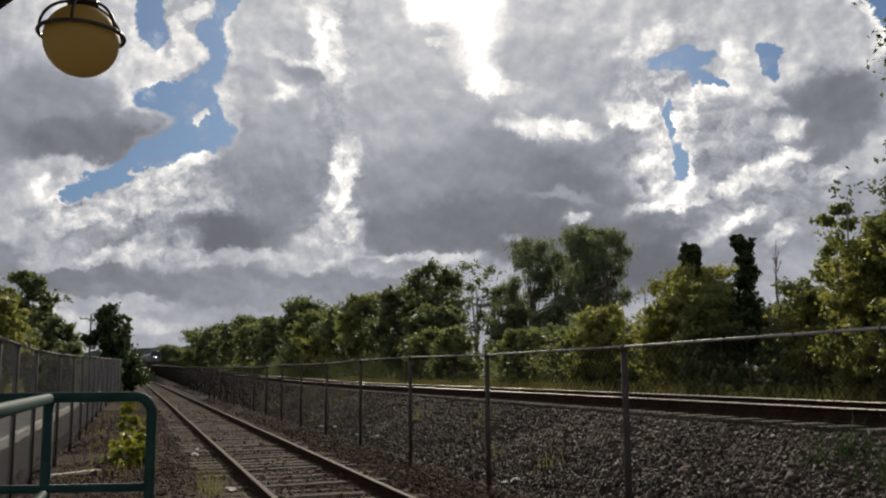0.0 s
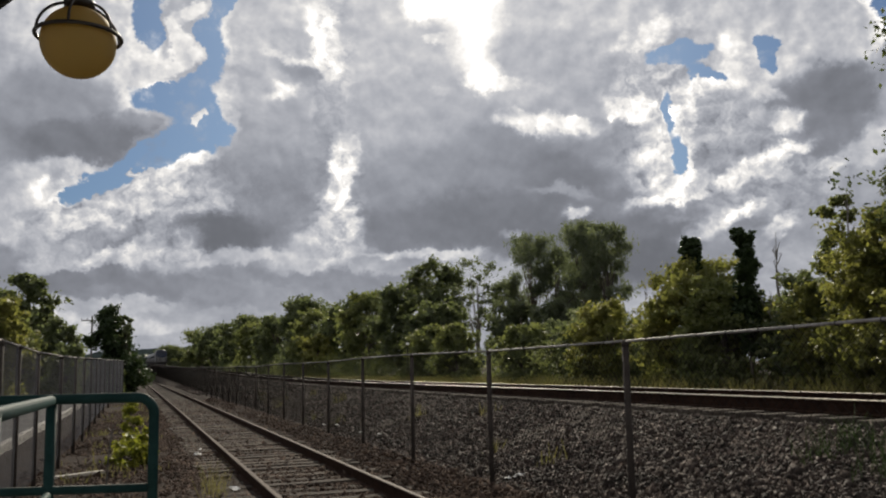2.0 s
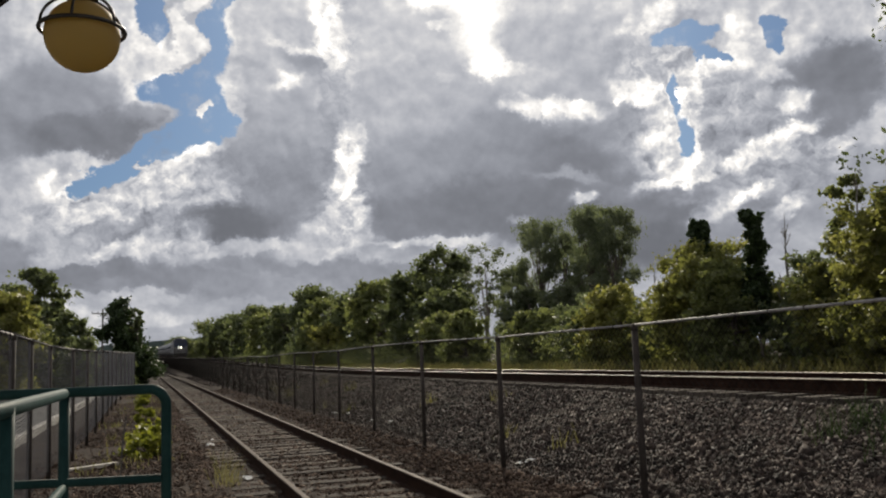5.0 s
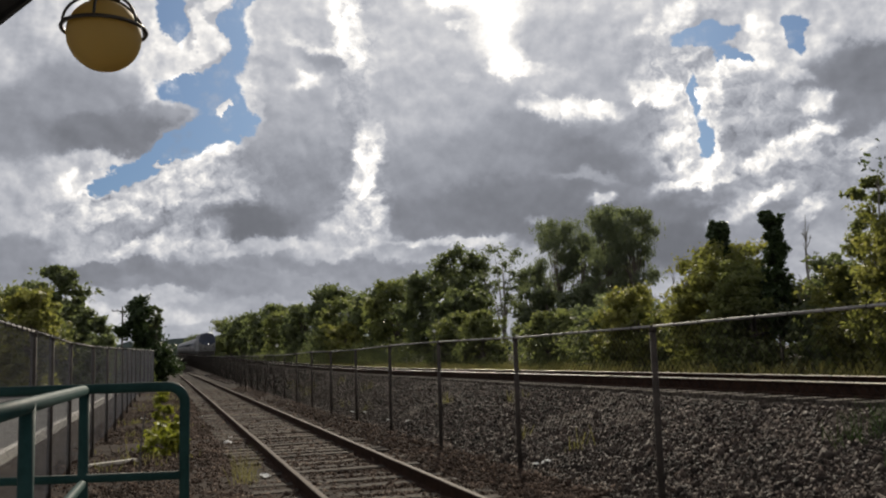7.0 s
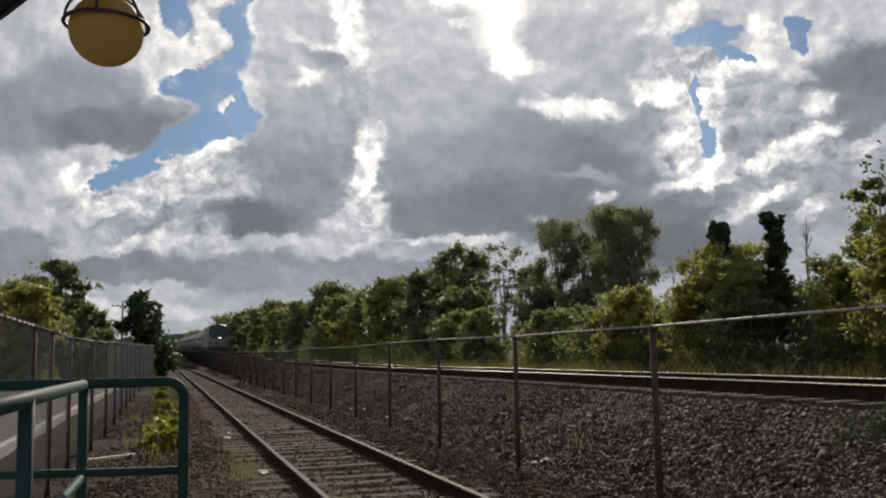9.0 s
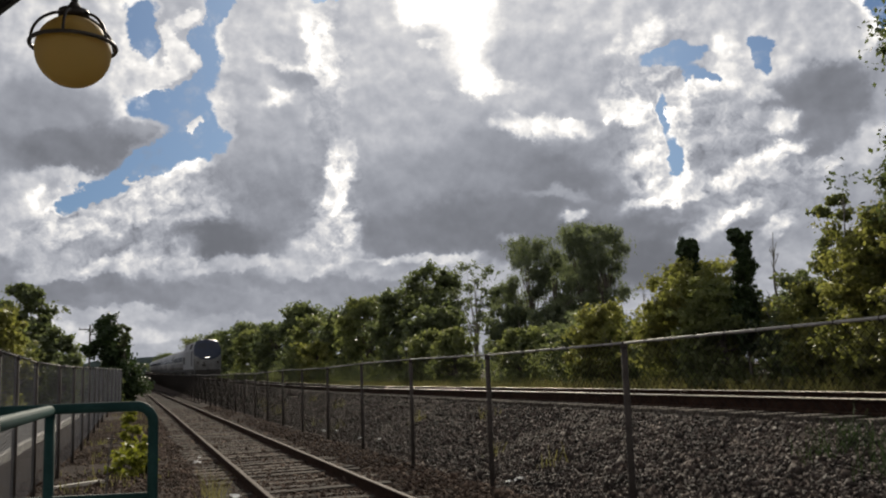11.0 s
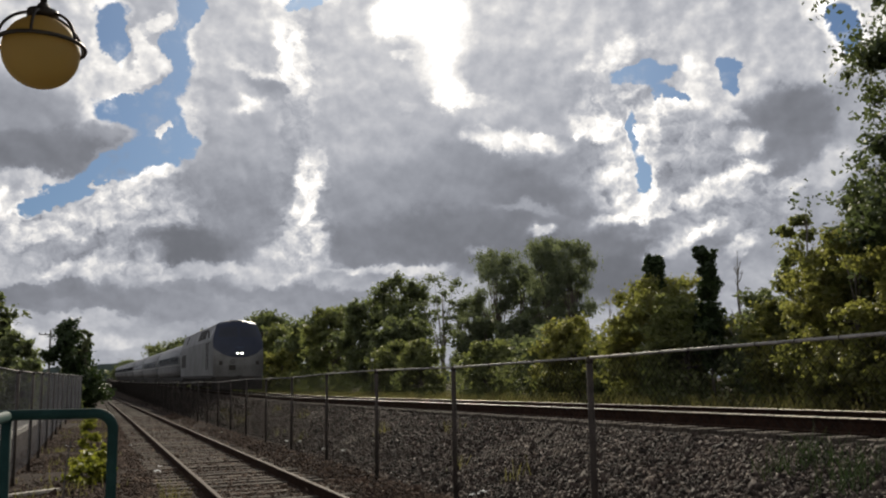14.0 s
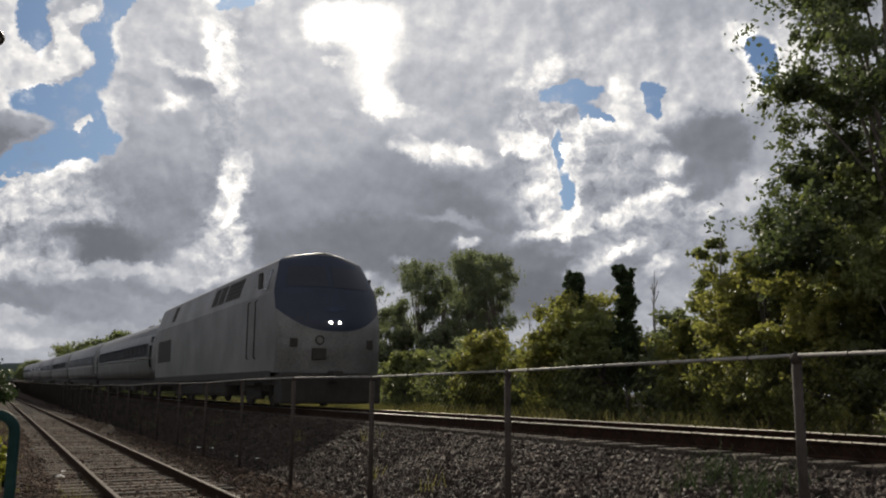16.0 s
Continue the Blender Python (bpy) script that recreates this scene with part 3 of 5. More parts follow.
# ---- railing ----
def build_railing():
    rail = empty("handrail", pose(0, 0, 0.2))
    tagged(rail, "dark green painted tubular steel handrail on the platform end", "handrail")
    r = 0.0235
    z1, z2, zb = 1.085, 0.68, 0.0

    def pipe(name, pts, rad=r):
        bm = bmesh.new()
        tube(bm, pts, rad, 14)
        part(name, bm, M_GREEN, rail, "", True)

    # the end frame: a bent tube, top rail into end post
    e, w = Vector((0.074, 4.277, 0)), Vector((-1.9, 4.78, 0))
    d = (e - w).normalized()
    bendr = 0.075
    arc = [e - d * bendr * (1 - math.sin(t)) + Vector((0, 0, z1 - bendr * (1 - math.cos(t)))) for t in [math.pi / 2 * i / 8 for i in range(9)]]
    pipe("top_rail", [w + Vector((0, 0, z1))] + arc + [e + Vector((0, 0, zb))])
    pipe("middle_rail", [w + Vector((0, 0, z2)), e - d * 0.02 + Vector((0, 0, z2))], 0.02)
    j = Vector((-0.37, 4.395, 0))
    pipe("post", [j + Vector((0, 0, z1)), j])
    # the side frame comes back along the platform
    back = Vector((-0.42, 1.6, 0))
    jj = j + Vector((0.0, -0.06, 0))
    pipe("top_rail", [jj + Vector((0, 0, z1 - 0.005)), back + Vector((0, 0, z1 - 0.005))], 0.0245)
    pipe("middle_rail", [jj + Vector((0, 0, z2 - 0.02)), back + Vector((0, 0, z2 - 0.02))], 0.02)
    p = Vector((-0.395, 2.85, 0))
    pipe("post", [p + Vector((0, 0, z1)), p])
    pipe("post", [back + Vector((0, 0, z1)), back])
    for q in (e, j, p, back, w):
        bm = bmesh.new()
        disc(bm, (q.x, q.y, 0.006), (0, 0, 1), 0.06, 0.012, 16)
        part("base_flange", bm, M_GREEN, rail)
    bm = bmesh.new()
    tube(bm, [w + Vector((0, 0, z1)), w], r, 14)
    part("post", bm, M_GREEN, rail, "", True)


# ---- track ----
RAIL_PROFILE = [(-0.07, -0.17), (0.07, -0.17), (0.07, -0.158), (0.012, -0.14), (0.012, -0.045), (0.035, -0.03), (0.035, -0.008), (0.028, 0.0), (-0.028, 0.0), (-0.035, -0.008),
                (-0.035, -0.03), (-0.012, -0.045), (-0.012, -0.14), (-0.07, -0.158)]


def rail_mesh(cx, zf, ys):
    """A steel rail along y, with head and foot; the second material takes the running face."""
    verts, faces = [], []
    k = len(RAIL_PROFILE)
    for y in ys:
        for x, z in RAIL_PROFILE:
            verts.append((cx(y) + x, y, zf(y) + z))
    for j in range(len(ys) - 1):
        for i in range(k):
            a, b = j * k + i, j * k + (i + 1) % k
            faces.append((a, b, b + k, a + k))
    faces += [tuple(range(k))[::-1], tuple(range((len(ys) - 1) * k, len(ys) * k))]
    return verts, faces


def add_rail(parent, cx, zf, ys, head, label):
    v, f = rail_mesh(cx, zf, ys)
    ob = mesh_object("rail", v, f, M_RAIL, parent)
    ob.data.materials.append(head)
    for p in ob.data.polygons:
        k = p.index % len(RAIL_PROFILE)
        if k in (6, 7, 8) and len(p.vertices) == 4:
            p.material_index = 1
    ob["label"] = label


def build_tracks():
    rng = random.Random(4)
    siding = empty("siding_track")
    tagged(siding, "rusty little-used railway siding on weathered wooden ties", "railway track", kind="structure")
    ys = [-8 + 4 * i for i in range(26)] + [100 + 20 * i for i in range(30)]
    for x in (1.52, 1.52 + 1.435):
        add_rail(siding, lambda y, x=x: x - 0.0035 * bend(y), lambda y: 0.0, ys, M_OLDTOP, "rusty rail with a dull worn head")
    tie = bmesh.new()
    box(tie, -1.28, 1.28, -0.115, 0.115, -0.19, 0.0, 0.012)
    me = bpy.data.meshes.new("tie")
    tie.to_mesh(me)
    tie.free()
    me.materials.append(M_TIE)
    y = -5.0
    while y < 120:
        shared("tie", me, siding, pose(2.2375 - 0.0035 * bend(y) + rng.uniform(-0.05, 0.05), y, -0.146 + rng.uniform(-0.016, 0.006), 0, rng.uniform(-0.4, 0.4), rng.uniform(-1.8, 1.8)))
        y += 0.53 + rng.uniform(-0.04, 0.04)
    main = empty("main_track")
    tagged(main, "main line railway track on a raised ballast bank with shining rails", "railway track", kind="structure")
    ys = [-30 + 4 * i for i in range(32)] + [100 + 10 * i for i in range(40)]
    for o in (-0.7175, 0.7175):
        add_rail(main, lambda y, o=o: main_x(y) + o, main_z, ys, M_RAILTOP, "steel rail with a bright polished head")
    y = -12.0
    while y < 100:
        shared("tie", me, main, pose(main_x(y) + rng.uniform(-0.04, 0.04), y, main_z(y) - 0.168, 0, 0, rng.uniform(-1, 1)))
        y += 0.52 + rng.uniform(-0.02, 0.02)


# ---- chain-link fences ----
def link_panel_mesh(length, height, cell=0.055, wire=0.0024, mat=None):
    """Woven wire as crossing thin bars, in the plane x = 0, y from 0 to length, z from 0 to height."""
    v, f = [], []
    for s in (1, -1):
        c = -height if s == 1 else 0.0
        end = length if s == 1 else length + height
        while c < end:
            # the line z = s * (y - c), clipped to the panel
            y0, y1 = (c, c + height) if s == 1 else (c - height, c)
            a, b = max(y0, 0.0), min(y1, length)
            if b - a > 0.01:
                za, zb = (a - c, b - c) if s == 1 else (c - a, c - b)
                o = 0.0022 * s
                k = len(v)
                for y, z in ((a, za), (b, zb)):
                    v += [(o - wire, y, z), (o + wire, y, z - wire), (o + wire, y + 0.0, z + wire * 1.2)]
                f += [(k, k + 1, k + 4, k + 3), (k + 1, k + 2, k + 5, k + 4), (k + 2, k, k + 3, k + 5)]
            c += cell * 1.4142
    me = bpy.data.meshes.new("mesh_panel")
    me.from_pydata(v, [], f)
    me.materials.append(mat or M_WIRE)
    return me


def build_fence(name, label, posts, height, top_mat, post_r=0.03, wire=0.0015, link=None):
    """posts: list of (x, y, z ground, z top)."""
    fence = empty(name)
    tagged(fence, label, "fence")
    cache = {}
    for i, (x, y, z, zt) in enumerate(posts):
        bm = bmesh.new()
        tube(bm, [(x, y, z - 0.15), (x, y, zt - 0.03)], post_r, 10)
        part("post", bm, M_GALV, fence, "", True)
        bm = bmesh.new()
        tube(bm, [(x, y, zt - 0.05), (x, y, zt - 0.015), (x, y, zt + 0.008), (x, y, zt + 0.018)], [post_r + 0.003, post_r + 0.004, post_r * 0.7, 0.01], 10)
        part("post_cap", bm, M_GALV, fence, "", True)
        if i + 1 < len(posts):
            x2, y2, z2, zt2 = posts[i + 1]
            bm = bmesh.new()
            tube(bm, [(x, y, zt), (x2, y2, zt2)], 0.0115, 8)
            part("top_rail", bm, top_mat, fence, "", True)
            length = math.hypot(x2 - x, y2 - y)
            key = (round(length, 2), round(zt - z, 2))
            if key not in cache:
                cache[key] = link_panel_mesh(length, zt - z - 0.01, wire=wire, mat=link or M_WIRE)
            m = Matrix.Translation((x, y, z + 0.03)) @ Matrix.Rotation(math.atan2(-(x2 - x), y2 - y), 4, "Z")
            shared("mesh_panel", cache[key], fence, m @ Matrix.Rotation(math.atan2(zt2 - zt, length), 4, "X"))
    # twisted wire ties along the nearest lengths of top rail
    bm = bmesh.new()
    tube(bm, [Vector((math.cos(a) * 0.016, 0, math.sin(a) * 0.016)) for a in [2 * math.pi * i / 10 for i in range(11)]], 0.003, 5, False)
    tube(bm, [(0.016, 0, 0.004), (0.019, 0, -0.04)], 0.003, 5)
    me = bpy.data.meshes.new("wire_tie")
    bm.to_mesh(me)
    bm.free()
    me.materials.append(M_WIRE)
    for a, b in zip(posts[:9], posts[1:10]):
        for k in range(1, 9):
            q = Vector((a[0], a[1], a[3])).lerp(Vector((b[0], b[1], b[3])), k / 9)
            shared("wire_tie", me, fence, Matrix.Translation(q))
    return fence


def build_fences():
    posts = []
    for y in [6.89 + 3.26 * i for i in range(-3, 36)] + [124.25 + 6.52 * i for i in range(30)]:
        lift = 0.75 * (main_z(y) - MAIN_Z)
        posts.append((4.13 + main_x(y) - 8.0, y, -0.02 + lift, 1.6 + lift + 0.02 * math.sin(y * 0.52)))
    build_fence("chain_link_fence", "dark chain-link fence with a pale steel top rail between tracks", posts, 1.6, M_GALVTOP)
    path = [(-1.05, 3.0, -0.1, 1.7), (-1.12, 6.0, -0.1, 1.72), (-1.2, 8.93, -0.1, 1.73), (-1.31, 11.2, -0.06, 1.75), (-1.36, 13.8, -0.03, 1.74), (-1.24, 16.3, 0.0, 1.73), (-1.17, 18.8, 0.04, 1.75),
            (-1.16, 21.6, 0.08, 1.79), (-1.15, 24.4, 0.12, 1.83), (-1.14, 27.2, 0.16, 1.87), (-1.14, 30, 0.2, 1.91), (-1.12, 33, 0.23, 1.94), (-1.06, 36.5, 0.28, 1.98),
            (-1.0, 40, 0.32, 2.02), (-0.93, 43.8, 0.37, 2.07), (-0.86, 47.6, 0.41, 2.11), (-0.79, 51.5, 0.45, 2.15)]
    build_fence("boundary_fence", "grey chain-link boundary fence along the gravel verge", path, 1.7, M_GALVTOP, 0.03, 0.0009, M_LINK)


# ---- trees ----
def leaf_cloud(rng, centres, radii, count, size, droop=0.0, long=1.0, shell=0.45):
    """Leaf quads spread through round clumps, denser towards their skins."""
    centres, radii = np.array(centres, float), np.array(radii, float)
    w = radii[:, 0] * radii[:, 1] + 0.01
    pick = rng.choice(len(centres), count, p=w / w.sum())
    d = rng.normal(size=(count, 3))
    d /= np.linalg.norm(d, axis=1)[:, None]
    r = shell + (1 - shell) * rng.random(count) ** 0.6
    r *= 1 + 0.2 * rng.normal(size=count)
    p = centres[pick] + d * radii[pick] * r[:, None]
    if droop:
        p[:, 2] -= droop * rng.random(count) ** 2
    nrm = d * 0.55 + rng.normal(size=(count, 3)) * 0.6 + np.array([0, 0, 0.35])
    nrm /= np.linalg.norm(nrm, axis=1)[:, None]
    a = np.cross(nrm, rng.normal(size=(count, 3)))
    if droop:
        a = a * 0.5 + np.array([0, 0, -1.0])
    a /= np.linalg.norm(a, axis=1)[:, None]
    b = np.cross(nrm, a)
    s = size * (0.6 + 0.8 * rng.random(count))[:, None]
    a, b = a * s * long, b * s * 0.55
    fold = nrm * s * 0.25
    return np.stack([p - a, p + b + fold * 0.6, p + a * 1.0, p - b + fold], axis=1)


def limbs(bm, base, top, r0, tips, rng, lean=0.0):
    base, top = Vector(base), Vector(top)
    k = 6
    pts = [base.lerp(top, i / k) + Vector((math.sin(i * 1.3 + lean) * 0.05, math.cos(i * 1.1 + lean) * 0.05, 0)) * (top - base).length * 0.12 for i in range(k + 1)]
    pts[0] = base
    tube(bm, pts, [r0 * (1 - 0.8 * i / k) for i in range(k + 1)], 8)
    for tip in tips:
        f = rng.uniform(0.25, 0.8)
        s = pts[int(f * k)]
        t = Vector(tip)
        mid = s.lerp(t, 0.5) + Vector((0, 0, (t - s).length * rng.uniform(-0.02, 0.14)))
        rr = r0 * 0.5 * (1 - 0.6 * f)
        tube(bm, [s, s.lerp(mid, 0.5) + Vector((rng.uniform(-.05, .05), rng.uniform(-.05, .05), 0)), mid, t], [rr, rr * 0.75, rr * 0.5, rr * 0.15], 5)


def tree(name, label, x, y, top, radius, mat, seed, leaves=7000, size=0.09, kind="round", base=None, bark=None, low=0.25):
    z0 = ground_z(x, min(y, 420)) - 0.1 if base is None else base
    h = top - z0
    rng, nr = random.Random(seed), np.random.default_rng(seed)
    ob = empty(name, pose(x, y, z0))
    tagged(ob, label, "tree" if kind != "bush" else "bush")
    centres, radii = [], []
    k = {"round": 30, "bush": 24, "willow": 24, "dome": 22, "cone": 22, "column": 9, "sparse": 11}[kind]
    for i in range(k):
        f = (i + rng.random()) / k
        a = rng.uniform(0, 2 * math.pi)
        if kind == "cone":
            zz, rr = low + (0.97 - low) * f, radius * (1 - f) ** 0.8 * 0.8 + 0.05 * radius
        elif kind == "column":
            zz, rr = low + (0.95 - low) * f, 0.15 * radius
        elif kind == "dome":
            # an open umbrella of foliage over bare limbs, with a few hanging sprays
            zz = low + (0.97 - low) * f ** 0.6
            rr = radius * math.sqrt(max(0.06, 1 - ((zz - low) / (1 - low)) ** 2.4)) * rng.uniform(0.45, 0.95)
        else:
            zz = low + (0.93 - low) * f
            u = (zz - low) / (0.95 - low)
            rr = radius * (0.55 if kind == "willow" else 0.74) * math.sqrt(max(0.05, 1 - (2 * u - 0.85) ** 2 * 0.72))
        cr = radius * {"round": 0.31, "bush": 0.34, "willow": 0.36, "dome": 0.27, "cone": 0.5 * (1.15 - f), "column": 0.75, "sparse": 0.22}[kind] * rng.uniform(0.7, 1.25)
        cz = cr * (0.75 if kind != "willow" else 1.1)
        zc = min(zz * h, h - cz * 0.8)
        centres.append((math.cos(a) * rr * rng.uniform(0.6, 1), math.sin(a) * rr * rng.uniform(0.6, 1), zc))
        radii.append((cr, cr, cz))
    bm = bmesh.new()
    limbs(bm, (0, 0, 0), (0, 0, h * (0.8 if kind != "column" else 0.92)), max(0.05, radius * 0.075), [] if kind in ("column", "cone") else centres, rng, seed)
    part("trunk", bm, bark or M_TRUNK, ob, "", True)
    # each limb carries many small clumps, set unevenly over its skin
    small_c, small_r = [], []
    for c, r in zip(centres, radii):
        for j in range({"round": 12, "bush": 12, "column": 16}.get(kind, 19)):
            v = Vector((rng.gauss(0, 1), rng.gauss(0, 1), rng.gauss(0, 1) + 0.15)).normalized()
            f = rng.uniform(0.25, 1.3) if kind != "column" else rng.uniform(0.2, 0.75)
            q = r[0] * rng.uniform(0.15, 0.5)
            small_c.append((c[0] + v.x * r[0] * f, c[1] + v.y * r[1] * f, max(0.05, min(c[2] + v.z * r[2] * f, h - q * 0.6))))
            small_r.append((q, q, q * rng.uniform(0.6, 0.95)))
    droop, stretch = (0.035 * h, 1.3) if kind in ("willow", "dome") else (0, 1.0)
    parts = [leaf_cloud(nr, small_c, small_r, leaves, size, droop, stretch, 0.2)]
    tips = [(c[0] * 1.12 + rng.uniform(-.2, .2) * radius, c[1] * 1.12 + rng.uniform(-.2, .2) * radius, min(c[2] + rng.uniform(-0.4, 0.8) * r[2] * 2, h)) for c, r in zip(small_c, small_r)]
    parts.append(leaf_cloud(nr, tips, [(radius * 0.15, radius * 0.15, radius * 0.13)] * len(tips), leaves // 3, size, droop, stretch, 0.1))
    quads("crown", np.concatenate(parts), mat, ob)
    return ob


def bare_tree(x, y, top, seed, spread=0.5, label="leafless grey dead tree among the bushes"):
    rng = random.Random(seed)
    z0 = ground_z(x, y) - 0.1
    h = top - z0
    ob = empty("bare_tree", pose(x, y, z0))
    tagged(ob, label, "tree")
    bm = bmesh.new()
    tube(bm, [(0, 0, 0), (0.05, 0, h * 0.4), (-0.03, 0.04, h * 0.7), (0.02, 0, h)], [0.06, 0.045, 0.03, 0.006], 6)
    part("trunk", bm, M_PALE, ob, "", True)
    for i in range(16):
        f = rng.uniform(0.35, 0.95)
        a = rng.uniform(0, 6.28)
        l = spread * h * (1.05 - f) * rng.uniform(0.6, 1.2)
        s = Vector((0.0, 0.0, f * h))
        e = s + Vector((math.cos(a) * l * 0.5, math.sin(a) * l * 0.5, l * 0.9))
        bm = bmesh.new()
        tube(bm, [s, s.lerp(e, 0.5) + Vector((0, 0, -0.04 * l)), e], [0.018, 0.011, 0.004], 4)
        for j in range(3):
            q = s.lerp(e, rng.uniform(0.4, 0.9))
            tube(bm, [q, q + Vector((rng.uniform(-.3, .3), rng.uniform(-.3, .3), 0.45)) * l * 0.5], [0.007, 0.003], 3)
        part("branch", bm, M_PALE, ob)


def build_trees():
    G, MID, GO, W = M_LEAF_DARK, M_LEAF_MID, M_LEAF_GOLD, M_LEAF_WILLOW
    green, gold, will = "broad green tree in a hedge-like row along the railway", "bushy tree with yellowing autumn leaves beside the railway", "tall airy grey-green willow with drooping twigs"
    # x, y, top, radius, leaves, kind, label
    rows = [
        (20, 560, 18.2, 13, G, "round", green), (22, 330, 17.0, 9, MID, "round", green), (20.3, 250, 14.5, 7, G, "round", green), (20, 188, 13.0, 5.6, G, "round", green), (19.4, 150, 9.6, 4.6, MID, "round", green),
        (19, 128, 9.6, 3.8, G, "round", green), (19, 102, 10.0, 3.9, G, "round", green), (18, 92, 7.8, 3.0, MID, "round", green), (19, 83, 8.0, 3.0, G, "round", green),
        (16, 82, 4.9, 2.1, GO, "bush", gold), (18.5, 72, 7.9, 2.8, MID, "round", green), (18.5, 62.5, 7.8, 2.5, G, "round", green), (20, 59, 9.2, 2.5, G, "round", green),
        (15.8, 48, 3.8, 1.7, MID, "bush", green), (15.5, 42.5, 3.6, 1.4, MID, "bush", green), (17.5, 52, 5.5, 2.2, G, "round", green),
        (16.5, 36.5, 3.2, 1.5, MID, "bush", green), (19, 36, 3.9, 1.6, W, "bush", green), (22.4, 49.5, 5.3, 2.0, W, "bush", green), (23.0, 45.0, 5.0, 2.0, W, "bush", green), (15.5, 26.7, 3.55, 1.5, GO, "bush", gold), (16.5, 30.5, 3.0, 1.5, G, "bush", green), (15.6, 24.2, 2.3, 1.1, MID, "bush", green), (16.2, 28.6, 2.6, 1.3, MID, "bush", green),
        (15.7, 21.9, 4.35, 1.85, GO, "bush", gold), (15.2, 20.1, 3.7, 1.4, MID, "bush", green), (17.2, 26.5, 2.9, 1.6, MID, "bush", green), (18, 31.5, 3.4, 1.8, G, "bush", green), (16.8, 22.8, 3.3, 1.4, G, "bush", green), (16.6, 19.4, 3.0, 1.2, MID, "bush", green),
        (15.3, 16.3, 3.4, 1.2, GO, "bush", gold), (15.3, 14.4, 4.7, 1.4, GO, "bush", gold), (14.2, 13.2, 4.3, 1.3, GO, "bush", green),
        (13.8, 11.3, 3.9, 1.4, GO, "bush", green), (13.8, 9.4, 4.6, 1.5, MID, "bush", green), (13.8, 7.2, 4.4, 1.6, GO, "bush", green), (16, 17.6, 3.6, 1.3, G, "bush", green),
    ]
    for i, (x, y, top, r, mat, kind, label) in enumerate(rows):
        d = math.hypot(x, y)
        size = max(0.04, min(0.34, 0.0018 * d + 0.014))
        count = int(min(38000, 24 * (r / size) ** 2 + 2000))
        tree("bush" if kind == "bush" else "tree", label, x, y, top, r, mat, 30 + i, count, size, kind, low=0.05 if kind == "bush" else 0.18)
    for i, (x, y, top, r, low) in enumerate([(23.9, 51.0, 9.9, 2.3, 0.42), (24.6, 49.0, 8.8, 1.8, 0.3), (24.1, 44.4, 9.75, 2.2, 0.42), (24.5, 42.4, 9.2, 1.8, 0.36), (23.0, 53.6, 7.0, 1.6, 0.25), (25.5, 46.5, 8.0, 2.2, 0.15)]):
        tree("willow_tree", will, x, y, top, r, W, 80 + i, 9500, 0.062, "dome", low=low)
    tree("tree", "thin open tree with a pale forked trunk", 21.5, 54.5, 9.0, 2.1, W, 91, 1500, 0.1, "sparse", bark=M_PALE, low=0.45)
    for x, y, top, r, s in ((15.6, 21.95, 5.3, 0.5, 1), (15.2, 19.1, 5.05, 0.52, 2)):
        tree("ivy_clad_stump", "dead trunk wrapped in dense dark ivy", x, y, top, r, M_IVY, 100 + s, 10000, 0.055, "column", low=0.3 if s == 2 else 0.7)
    tree("tree", "ragged vine-hung tree top rising from the bushes", 15.6, 16.1, 5.6, 0.7, M_LEAF_MID, 110, 4200, 0.06, "sparse", low=0.45)
    # low growth closes the foot of the tree line
    nr = np.random.default_rng(5)
    cc, rr = [], []
    for k in range(190):
        y = 9 + 190 * (k / 190) ** 1.5
        cc.append((15.2 + nr.uniform(-0.7, 2.6) + 0.012 * y, y + nr.uniform(-0.6, 0.6), 0.55 + nr.uniform(0, 1.35)))
        q = nr.uniform(0.5, 1.1) * (1 + 0.01 * y)
        rr.append((q, q, q * 0.75))
    under = quads("undergrowth", leaf_cloud(nr, cc, rr, 80000, 0.085, shell=0.3), M_LEAF_MID)
    tagged(under, "tangled green undergrowth at the foot of the trees", "undergrowth", kind="stuff")
    big = "tall leafy green poplar towering over the bushes"
    tree("tall_tree", big, 15.35, 10.75, 11.8, 2.8, M_LEAF_POPLAR, 120, 46000, 0.062, "round", low=0.22)
    tree("tall_tree", big, 15.2, 12.4, 7.2, 1.5, M_LEAF_POPLAR, 121, 11000, 0.06, "sparse", low=0.3)
    tree("tall_tree", big, 15.0, 11.6, 6.0, 1.5, MID, 122, 8000, 0.07, "round", low=0.2)
    for x, y, top, s in ((15.6, 18.3, 4.7, 1), (16.5, 26.0, 4.0, 2), (16.4, 25.2, 3.7, 3), (15.2, 15.4, 5.2, 4), (16.4, 24.6, 3.6, 5)):
        bare_tree(x, y, top, s, 0.35)
    # beyond the boundary fence
    left = "dark leafy tree beyond the boundary fence"
    tree("tree", left, -8.6, 77, 9.6, 3.0, G, 140, 9000, 0.2, "round", low=0.1)
    tree("tree", "yellow-green bushy tree beyond the boundary fence", -6.9, 50, 5.5, 1.9, GO, 141, 7000, 0.14, "bush", low=0.05)
    tree("tree", left, -5.1, 65.5, 5.5, 1.5, G, 142, 5000, 0.15, "round", low=0.05)
    tree("bush", "dark green bushes beyond the boundary fence", -4.2, 60, 3.4, 1.5, G, 147, 4000, 0.13, "bush", low=0.02)
    tree("bush", "dark green bushes beyond the boundary fence", -7.6, 66, 4.6, 2.2, MID, 148, 5000, 0.15, "bush", low=0.02)
    tree("tree", left, -9.5, 62, 7.0, 2.6, MID, 145, 6000, 0.16, "round", low=0.05)
